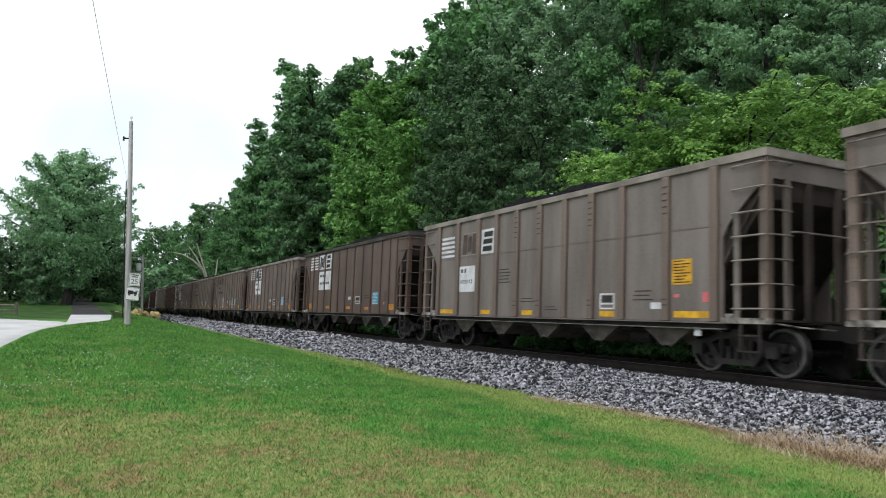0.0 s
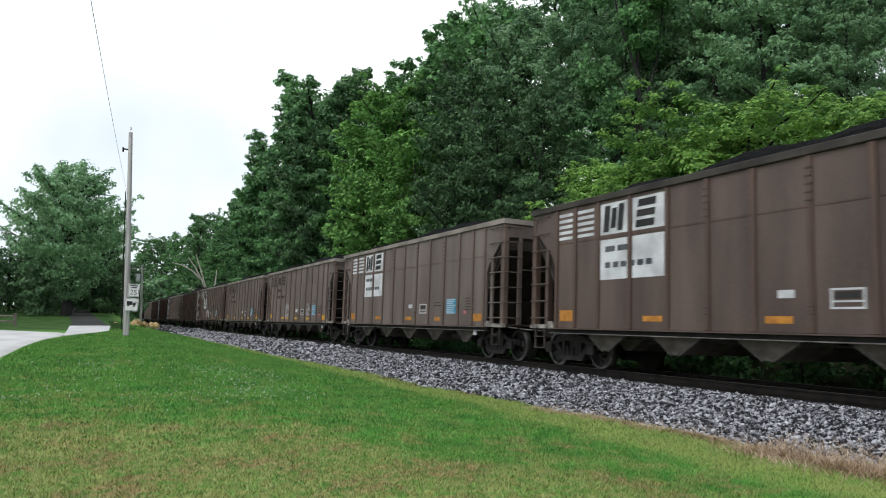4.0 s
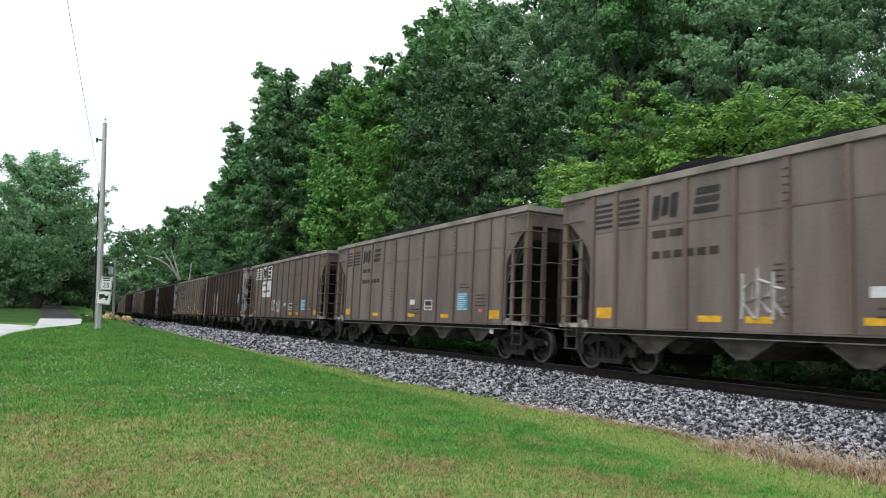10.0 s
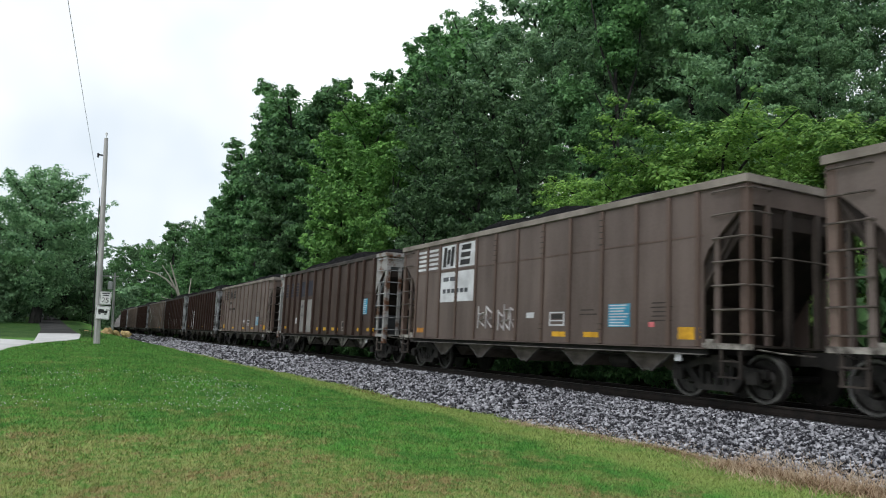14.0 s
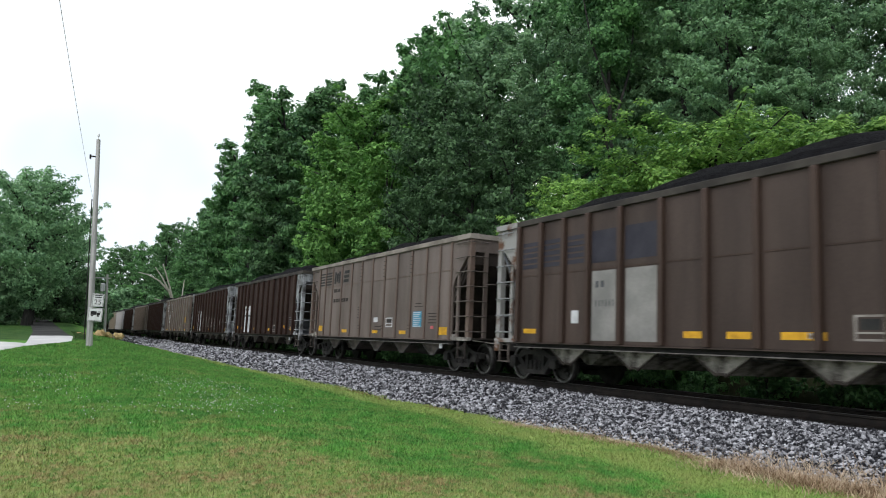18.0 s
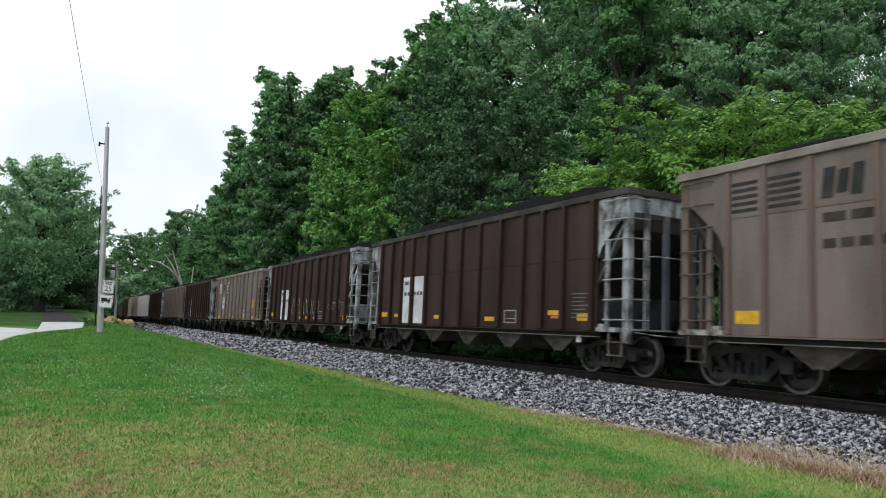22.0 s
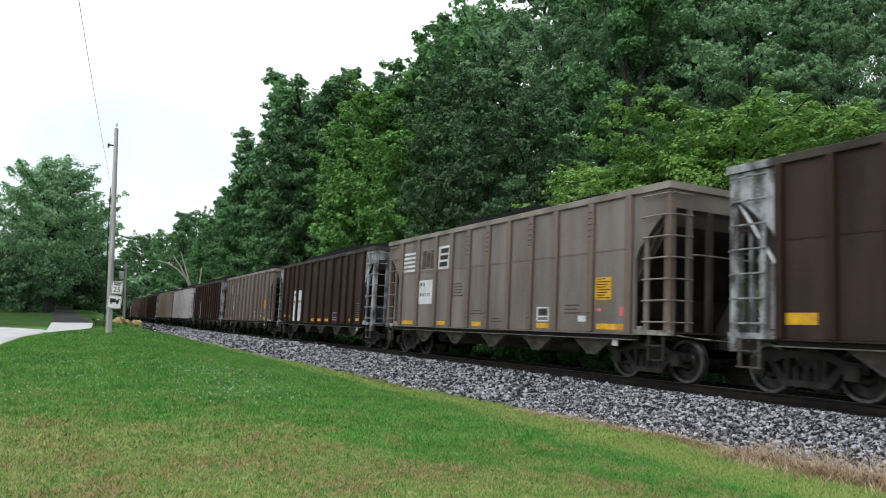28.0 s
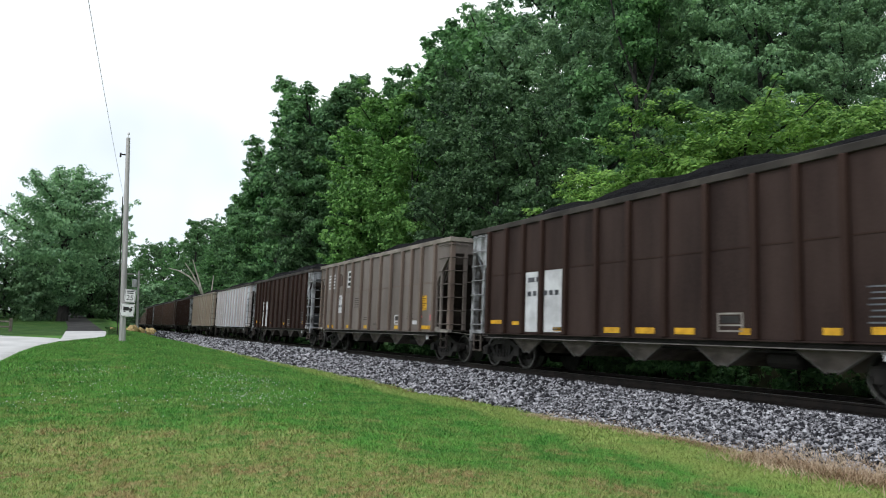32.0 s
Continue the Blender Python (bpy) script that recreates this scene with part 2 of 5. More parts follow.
M_SLOPE = surface("blue_grey_end_paint", (0.045, 0.048, 0.055), (0.16, 0.17, 0.19), 1.2, 20, 0.6, 0.1, low=0.3, high=0.7, stretch=(1, 1, 0.4))
M_BROWNRUST = surface("brown_rust", (0.05, 0.033, 0.024), (0.17, 0.125, 0.095), 4, 30, 0.85, 0.2)
M_SLOPEPALE = surface("pale_blue_grey_end_paint", (0.5, 0.52, 0.56), (0.74, 0.76, 0.8), 1.2, 20, 0.6, 0.1, low=0.3, high=0.7, stretch=(1, 1, 0.4))
# Dusty rim; the sky light on its upturned edge is put into the colour.
M_RIMLIT = surface("dusty_sky_lit_rim_paint", (0.14, 0.122, 0.104), (0.25, 0.222, 0.195), 1.4, 24, 0.75, 0.08)
M_RIMDARK = surface("dark_rim_paint", (0.02, 0.017, 0.0145), (0.052, 0.045, 0.039), 1.4, 24, 0.75, 0.08)
M_DUSTED = surface("pale_dusty_steel", (0.05, 0.043, 0.038), (0.34, 0.32, 0.29), 3.5, 25, 0.9, 0.15, low=0.38, high=0.62)
M_BAY = surface("dusty_brown_chute_paint", (0.062, 0.052, 0.046), (0.15, 0.128, 0.115), 2.6, 25, 0.85, 0.12)
M_TRUCK = surface("dusty_cast_iron", (0.007, 0.0066, 0.0062), (0.03, 0.027, 0.025), 3.5, 30, 0.75, 0.2)
M_RUNGDARK = surface("grimy_rung_steel", (0.04, 0.032, 0.027), (0.12, 0.102, 0.09), 5, 30, 0.75, 0.08)
M_RUNG = surface("dusty_rung_steel", (0.09, 0.076, 0.066), (0.24, 0.21, 0.19), 5, 30, 0.75, 0.08)
M_RUNGPALE = surface("pale_painted_rung", (0.09, 0.088, 0.088), (0.31, 0.32, 0.335), 5, 30, 0.65, 0.08)
M_LIP = surface("bare_grey_edge_steel", (0.07, 0.065, 0.06), (0.16, 0.15, 0.14), 3.0, 30, 0.7, 0.1)
M_YELLOW = surface("yellow_reflector", (0.42, 0.22, 0.012), (0.66, 0.37, 0.02), 6, 40, 0.5, 0.03)
M_ORANGE = surface("dirty_orange_reflector", (0.3, 0.12, 0.02), (0.5, 0.22, 0.03), 5, 30, 0.6, 0.03)
M_WHITE = surface("white_stencil_panel", (0.4, 0.4, 0.42), (0.6, 0.61, 0.63), 2, 25, 0.6, 0.03)
M_GREY = surface("faded_grey_panel", (0.17, 0.165, 0.16), (0.26, 0.25, 0.24), 1.5, 20, 0.7, 0.03)
M_BLACK = surface("black_stencil_paint", (0.012, 0.012, 0.013), (0.03, 0.028, 0.027), 3, 30, 0.7, 0.03)
M_INK = surface("dark_grey_stencil_paint", (0.035, 0.037, 0.045), (0.09, 0.093, 0.105), 3, 30, 0.7, 0.03)
M_NAVY = surface("navy_stencil_paint", (0.02, 0.02, 0.03), (0.035, 0.033, 0.045), 2, 25, 0.7, 0.03)
M_BLUE = surface("blue_placard", (0.03, 0.2, 0.33), (0.07, 0.29, 0.42), 4, 30, 0.5, 0.03)
M_PINK = surface("pink_tag_paint", (0.4, 0.07, 0.08), (0.58, 0.16, 0.17), 5, 30, 0.6, 0.03)
M_CHALKPALE = surface("pale_scrawl_paint", (0.24, 0.22, 0.22), (0.42, 0.4, 0.4), 3, 30, 0.8, 0.03)
M_CHALK = surface("chalky_scrawl_paint", (0.17, 0.15, 0.14), (0.28, 0.26, 0.24), 3, 30, 0.8, 0.03)
M_POLE = surface("weathered_pole_wood", (0.25, 0.245, 0.24), (0.44, 0.43, 0.42), 3, 40, 0.9, 0.4, stretch=(2, 2, 0.15))
M_WIRE = surface("pale_grey_cable", (0.3, 0.3, 0.31), (0.4, 0.4, 0.41), 5, 40, 0.6, 0.02)
M_SIGN = surface("sign_white", (0.6, 0.6, 0.6), (0.72, 0.72, 0.72), 4, 40, 0.45, 0.02)
M_BARK = surface("bark", (0.012, 0.0118, 0.0108), (0.036, 0.035, 0.032), 3, 25, 0.95, 0.8, stretch=(2, 2, 0.3), depth=0.04)
M_DEADWOOD = surface("bleached_dead_wood", (0.36, 0.34, 0.29), (0.56, 0.53, 0.46), 3, 25, 0.9, 0.4, stretch=(2, 2, 0.3))
M_LIMESTONE = surface("tan_rubble", (0.3, 0.21, 0.09), (0.5, 0.38, 0.19), 2, 25, 0.9, 0.5)
M_CLOVER = surface("clover_white", (0.35, 0.37, 0.32), (0.5, 0.52, 0.47), 9, 60, 0.8, 0.05)
M_FENCE = surface("grey_fence_wood", (0.09, 0.08, 0.065), (0.18, 0.165, 0.14), 3, 30, 0.9, 0.3)
LEAF = {
    "deep": foliage("deep_green_leaves", (0.04, 0.108, 0.046), (0.21, 0.41, 0.16)),
    "mid": foliage("mid_green_leaves", (0.0327, 0.0963, 0.036), (0.169, 0.353, 0.12)),
    "fresh": foliage("fresh_maple_leaves", (0.074, 0.19, 0.045), (0.39, 0.63, 0.15), 0.42),
    "lush": foliage("lush_green_leaves", (0.058, 0.165, 0.038), (0.26, 0.5, 0.125)),
    "dusky": foliage("dusky_green_leaves", (0.025, 0.062, 0.028), (0.133, 0.245, 0.102)),
    # The far and grey leaves carry the haze of the air in paler colours.
    "far": foliage("haze_tinted_leaves", (0.085, 0.18, 0.09), (0.3, 0.5, 0.25)),
    "grey": foliage("haze_greyed_leaves", (0.1, 0.205, 0.108), (0.31, 0.51, 0.25)),
}


# ---- tools ----
def part(name, bm, material, parent=None, label=""):
    """Links a bmesh, or a ready mesh, as one mesh object under a thing or a part."""
    me = bm
    if isinstance(bm, bmesh.types.BMesh):
        me = bpy.data.meshes.new(name)
        bm.to_mesh(me)
        bm.free()
    if material and not me.materials:
        me.materials.append(material)
    ob = new(name, me)
    if parent:
        ob.parent = parent
    return tagged(ob, label)


def thing(name, label, category, m=None, group="", kind=""):
    ob = new(name)
    ob.empty_display_size = 0.3
    if m is not None:
        ob.matrix_world = m
    return tagged(ob, label, category, group, kind)


def box(bm, x0, x1, y0, y1, z0, z1):
    v = [bm.verts.new((x, y, z)) for x in (x0, x1) for y in (y0, y1) for z in (z0, z1)]
    for f in ((0, 1, 3, 2), (4, 6, 7, 5), (0, 4, 5, 1), (2, 3, 7, 6), (0, 2, 6, 4), (1, 5, 7, 3)):
        bm.faces.new([v[k] for k in f])
    return bm


def boxes(*dims):
    bm = bmesh.new()
    for d in dims:
        box(bm, *d)
    return bm


def bevelled(bm, w=0.012):
    bmesh.ops.bevel(bm, geom=bm.edges[:], offset=w, segments=1, affect="EDGES")
    return bm


def tube(bm, points, radii, sides=8):
    """A tapered tube along points."""
    rings = []
    for k, p in enumerate(points):
        p = Vector(p)
        a, c = Vector(points[max(k - 1, 0)]), Vector(points[min(k + 1, len(points) - 1)])
        d = (c - a).normalized()
        u = d.orthogonal().normalized() if abs(d.z) > 0.9 else d.cross(Vector((0, 0, 1))).normalized()
        w = d.cross(u)
        rings.append([bm.verts.new(p + (u * math.cos(s) + w * math.sin(s)) * radii[k]) for s in (2 * math.pi * i / sides for i in range(sides))])
    for r, q in zip(rings, rings[1:]):
        for i in range(sides):
            bm.faces.new((r[i], r[(i + 1) % sides], q[(i + 1) % sides], q[i]))
    for r in (rings[0], rings[-1]):
        bm.faces.new(r)
    return bm


def lathe(bm, profile, sides=24, axis="x"):
    """Turns a profile of (along, radius) round an axis."""
    rings = []
    for s, r in profile:
        ring = []
        for i in range(sides):
            a = 2 * math.pi * i / sides
            c, d = r * math.cos(a), r * math.sin(a)
            ring.append(bm.verts.new({"x": (s, c, d), "y": (c, s, d), "z": (c, d, s)}[axis]))
        rings.append(ring)
    for p, q in zip(rings, rings[1:]):
        for i in range(sides):
            bm.faces.new((p[i], p[(i + 1) % sides], q[(i + 1) % sides], q[i]))
    bm.faces.new(rings[0])
    bm.faces.new(rings[-1])
    return bm


def soup(name, verts, faces):
    """A mesh from arrays made by rule."""
    me = bpy.data.meshes.new(name)
    me.vertices.add(len(verts))
    me.vertices.foreach_set("co", np.asarray(verts, np.float32).ravel())
    faces = np.asarray(faces, np.int32)
    k = faces.shape[1]
    me.loops.add(faces.size)
    me.loops.foreach_set("vertex_index", faces.ravel())
    me.polygons.add(len(faces))
    me.polygons.foreach_set("loop_start", np.arange(0, faces.size, k, dtype=np.int32))
    me.update(calc_edges=True)
    return me


def smooth(ob):
    for p in ob.data.polygons:
        p.use_smooth = True
    return ob


# ---- land ----
TRACK_X, RAIL_Z, CANT = 12.34, 0.29, 1.88


def ease(v, a, b):
    t = np.clip((np.asarray(v, float) - a) / (b - a), 0, 1)
    return t * t * (3 - 2 * t)


def toe_x(y):
    """Where the lawn meets the stones."""
    y = np.asarray(y, float)
    line = np.interp(y, [-30, 0, 6, 14, 18, 24, 30, 40, 60, 120], [9.4, 9.0, 8.75, 8.6, 8.3, 8.1, 7.95, 7.7, 7.6, 7.6])
    return line + 0.05 * np.sin(y * 0.9) + 0.06 * np.sin(y * 2.3 + 1) + 0.03 * np.sin(y * 5.1)


def land(x, y):
    """Height of the ground: a lawn that rises ahead, a low bed for the track, a wooded hillside beyond."""
    x, y = np.asarray(x, float), np.asarray(y, float)
    rise = np.interp(y, [-200, 5, 15, 28, 40, 60, 80, 120, 170, 400, 1500], [-0.3, 0, 0.14, 0.44, 0.74, 1.12, 1.6, 2.8, 3.8, 4.5, 7.5])
    flat = np.interp(y, [-200, 5, 30, 60, 200, 1500], [-0.3, -0.3, -0.22, -0.14, -0.1, -0.1])
    side = ease(x, 1.5, 8.6)
    far_left = 0.015 * np.clip(-x - 8, 0, 200) + 1.2 * ease(-x, 10, 60) * ease(y, 40, 110)
    lawn = rise * (1 - side) + flat * side + far_left
    bumps = (0.02 * np.sin(x * 1.3 + y * 0.4) + 0.015 * np.sin(x * 0.7 - y * 1.1)) * ease(x, -1.0, 2.5)
    hill = np.clip(x - 15.5, 0, 70)
    wood = -0.25 + 0.42 * hill + 0.8 * np.sin(x * 0.21 + y * 0.13) * ease(x, 18, 26)
    wood = wood * (1 - 0.55 * ease(y, 60, 160))
    k = ease(x, 13.6, 15.2)
    return (lawn + bumps) * (1 - k) + wood * k


def grid_sheet(name, xs, ys, height):
    X, Y = np.meshgrid(xs, ys)
    V = np.stack([X, Y, height(X, Y)], -1).reshape(-1, 3)
    a = np.arange(len(xs) * len(ys)).reshape(len(ys), len(xs))
    F = np.stack([a[:-1, :-1], a[:-1, 1:], a[1:, 1:], a[1:, :-1]], -1).reshape(-1, 4)
    return soup(name, V, F)


XS = np.concatenate([-np.geomspace(1500, 14, 26), np.arange(-13, 20, 0.4), np.geomspace(20, 1500, 34)])
YS = np.concatenate([-np.geomspace(600, 6, 16), np.arange(-5, 45, 0.5), np.arange(45, 180, 2.5), np.geomspace(180, 1500, 20)])
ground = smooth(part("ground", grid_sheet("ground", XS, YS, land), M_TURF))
tagged(ground, "mown green lawn with dry patches, rising to a wooded slope", "ground", kind="structure")


# The road: along the lawn's edge, then away under the trees.
def road_edge(y):
    """Where the lawn ends at the road."""
    return np.interp(y, [-40, 0, 15, 23.4, 30, 34, 37.5, 40, 43, 50, 60, 80], [-11, -4.6, -2.9, -2.2, -1.95, -1.6, -0.7, 0.3, 1.1, 1.45, 1.5, 1.2])


def road_sheet(lane):
    """The near stretch beside the lawn and the start of the lane, or the lane's far stretch, darkened for tree shade.
    """
    V, F = [], []

    def strip(ys, right, left, n):
        k = np.concatenate([[0, 0.002], np.linspace(0.01, 0.99, n - 4), [0.998, 1]])
        X = right[:, None] * (1 - k) + left[:, None] * k
        Y = np.repeat(ys[:, None], n, 1)
        Z = land(X, Y) + 0.04
        Z[:, (0, -1)] -= 0.08
        a = np.arange(X.size).reshape(X.shape) + sum(len(v) for v in V)
        V.append(np.stack([X, Y, Z], -1).reshape(-1, 3))
        F.append(np.stack([a[:-1, :-1], a[1:, :-1], a[1:, 1:], a[:-1, 1:]], -1).reshape(-1, 4))

    ys = np.concatenate([np.arange(-40, 36, 2.0), np.arange(36, 66, 0.7)])
    if not lane:
        strip(ys, np.interp(ys, [-40, 0, 15, 23.4, 30, 34, 37.5, 40, 44.8, 60, 66], [-11, -4.6, -2.9, -2.2, -1.95, -1.6, -0.9, -0.85, -4.3, -38, -52]), np.interp(ys, [-40, 66], [-60, -60]), 40)
    ys = np.arange(51.7, 190, 2.5) if lane else np.arange(37.3, 52.2, 0.6)
    strip(ys, np.interp(ys, [37.3, 37.9, 40, 43, 50, 60, 80, 120, 190], [-0.86, -0.7, 0.3, 1.1, 1.35, 1.1, 0.7, -0.3, -3.0]), np.interp(ys, [37.3, 40, 62, 80, 120, 190], [-1.2, -0.9, -1.0, -1.5, -2.6, -6.0]), 8)
    return soup("road", np.concatenate(V), np.concatenate(F))


lane = smooth(part("lane", road_sheet(True), M_LANE))
tagged(lane, "asphalt lane running on under the trees, their shade put into its dark colour", "road", kind="structure")
road = smooth(part("road", road_sheet(False), M_ASPHALT))
tagged(road, "pale worn asphalt road bending away under the trees", "road", kind="structure")


# ---- track ----
def bed_z(x, y):
    """Top of the ballast: a shoulder that climbs from the lawn to the sleepers."""
    t = toe_x(y)
    base = land(t, y) - 0.03
    k = ease(x, t, 10.9) * 0.35 + 0.65 * np.clip((x - t) / (10.6 - t), 0, 1)
    top = 0.135 + 0.0 * x
    z = base + (top - base) * np.clip(k, 0, 1)
    far_side = np.clip((x - 14.0) / 1.6, 0, 1)
    return z * (1 - far_side) + (-0.45) * far_side


def bed_sheet():
    ys = np.concatenate([np.arange(-80, -4, 4.0), np.arange(-4, 40, 0.35), np.arange(40, 420, 4.0)])
    k = np.linspace(0, 1, 15)
    X = toe_x(ys)[:, None] * (1 - k) + 15.6 * k
    Y = np.repeat(ys[:, None], 15, 1)
    V = np.stack([X, Y, bed_z(X, Y)], -1)
    a = np.arange(X.size).reshape(X.shape)
    F = np.stack([a[:-1, :-1], a[:-1, 1:], a[1:, 1:], a[1:, :-1]], -1).reshape(-1, 4)
    return soup("ballast_bed", V.reshape(-1, 3), F)


ballast = smooth(part("ballast_bed", bed_sheet(), M_BED))
tagged(ballast, "grey crushed stone bed under the railway track", "ballast", kind="structure")

rng = np.random.default_rng(7)


def stones(name, n, y0, y1, size, x1=11.1):
    """Loose broken stones lying on the bed."""
    y = y0 + (y1 - y0) * rng.random(n)
    t = toe_x(y)
    x = t - 0.06 + (x1 - t) * rng.random(n) ** 0.9
    z = bed_z(np.maximum(x, t), y)
    s = size * (0.6 + 0.9 * rng.random(n))
    shape = np.array([(1, 0, 0), (-1, 0, 0), (0, 1, 0), (0, -1, 0), (0, 0, 1), (0, 0, -1)], float)
    V = shape[None] * (0.65 + 0.7 * rng.random((n, 6, 1))) * np.stack([np.ones(n), 0.75 + 0.4 * rng.random(n), 0.5 + 0.4 * rng.random(n)], -1)[:, None, :]
    V = V + 0.25 * rng.standard_normal((n, 6, 3))
    a = rng.random(n) * 6.28
    b = (rng.random(n) - 0.5) * 1.6
    ca, sa, cb, sb = np.cos(a), np.sin(a), np.cos(b), np.sin(b)
    x1_, z1_ = V[..., 0] * cb[:, None] + V[..., 2] * sb[:, None], -V[..., 0] * sb[:, None] + V[..., 2] * cb[:, None]
    V = np.stack([x1_ * ca[:, None] - V[..., 1] * sa[:, None], x1_ * sa[:, None] + V[..., 1] * ca[:, None], z1_], -1)
    V = V * s[:, None, None] + np.stack([x, y, z + s * (0.1 + 0.75 * rng.random(n))], -1)[:, None, :]
    f = np.array([(0, 2, 4), (2, 1, 4), (1, 3, 4), (3, 0, 4), (2, 0, 5), (1, 2, 5), (3, 1, 5), (0, 3, 5)])
    F = (f[None] + 6 * np.arange(n)[:, None, None]).reshape(-1, 3)
    return soup(name, V.reshape(-1, 3), F)


def stone_paint():
    m = foliage("broken_granite", (0.016, 0.016, 0.021), (0.6, 0.6, 0.64), 0.0, 9.0)
    for e, p in zip(m.node_tree.nodes["Color Ramp"].color_ramp.elements, (0.40, 0.92)):
        e.position = p
    return m


M_GRAVEL = stone_paint()
for y0, y1, n, size in ((1.5, 14, 44000, 0.029), (14, 32, 17000, 0.049), (32, 75, 9000, 0.08), (75, 170, 3500, 0.14)):
    tagged(part("ballast_stones", stones("ballast_stones", n, y0, y1, size), M_GRAVEL), "loose grey and white broken track stones", "ballast", kind="stuff")

# Rails and sleepers, canted towards the wood.
CANTED = pose(TRACK_X, 0, RAIL_Z, 0, CANT, 0)
for side in (-1, 1):
    x = side * 0.7525
    rail = thing("rail", "dark rusty steel rail with a worn bright top", "rail", CANTED, "rails of the track", "structure")
    prof = [(-0.07, -0.172), (0.07, -0.172), (0.07, -0.16), (0.012, -0.14), (0.012, -0.045), (0.037, -0.035), (0.037, -0.004), (-0.037, -0.004), (-0.037, -0.035), (-0.012, -0.045), (-0.012, -0.14), (-0.07, -0.16)]
    bm = bmesh.new()
    rings = [[bm.verts.new((x + u, y, v)) for u, v in prof] for y in (-90, 420)]
    for i in range(len(prof)):
        j = (i + 1) % len(prof)
        bm.faces.new((rings[0][i], rings[0][j], rings[1][j], rings[1][i]))
    part("rail_web", bm, M_RAIL, rail)
    part("rail_head", boxes((x - 0.034, x + 0.034, -90, 420, -0.0035, 0.0)), M_RAILTOP, rail, "worn bright running surface")
sleeper_mesh = None
track_bed = thing("sleepers", "dark creosoted timber sleepers under the rails", "sleeper", CANTED, "", "structure")
for k in range(300):
    y = -30 + k * 0.53
    if sleeper_mesh is None:
        first = part("sleeper", bevelled(boxes((-1.3, 1.3, -0.115, 0.115, -0.35, -0.176)), 0.01), M_TIE, track_bed)
        sleeper_mesh = first.data
        first.location = (0, y, 0)
    else:
        ob = part("sleeper", sleeper_mesh, None, track_bed)
        ob.location = (0.03 * math.sin(k * 2.7), y, 0)


# ---- trees ----
def leaf_soup(name, centres, spread, per, size, seed, flat=0.5, droop=0.2, squash=0.66, simple=True, up=0.45):
    """Pointed leaves scattered round the ends of twigs."""
    r = np.random.default_rng(seed)
    C = np.repeat(np.asarray(centres, float), per, 0)
    n = len(C)
    S = np.repeat(np.asarray(spread, float), per)
    d = r.standard_normal((n, 3))
    d /= np.linalg.norm(d, axis=1)[:, None]
    P = C + d * (S * r.random(n) ** 0.45)[:, None] * np.array([1, 1, squash])
    mid = np.asarray(centres, float).mean(0)
    away = (P - mid) / (np.linalg.norm(P - mid, axis=1)[:, None] + 1e-6)
    face = d * np.array([1, 1, 0.9]) + 0.45 * away + np.array([0, 0, up]) + (1 - flat) * r.standard_normal((n, 3))
    face /= np.linalg.norm(face, axis=1)[:, None] + 1e-6
    a = r.standard_normal((n, 3)) + np.array([0, 0, -3.0 * droop])
    a -= face * (a * face).sum(1)[:, None]
    a /= np.linalg.norm(a, axis=1)[:, None] + 1e-6
    b = np.cross(face, a)
    L = size * (0.6 + 0.8 * r.random(n))[:, None]
    W = L * (0.42 if simple else 0.34)
    if simple:
        V = np.stack([P - a * L * 0.45 + b * W, P + a * L * 0.55, P - a * L * 0.45 - b * W], 1)
        return soup(name, V.reshape(-1, 3), np.arange(3 * n).reshape(n, 3))
    V = np.stack([P - a * L * 0.5, P + b * W + a * L * 0.05, P + a * L * 0.55, P - b * W + a * L * 0.05], 1)
    F = np.arange(4 * n).reshape(n, 4)
    return soup(name, V.reshape(-1, 3), F)


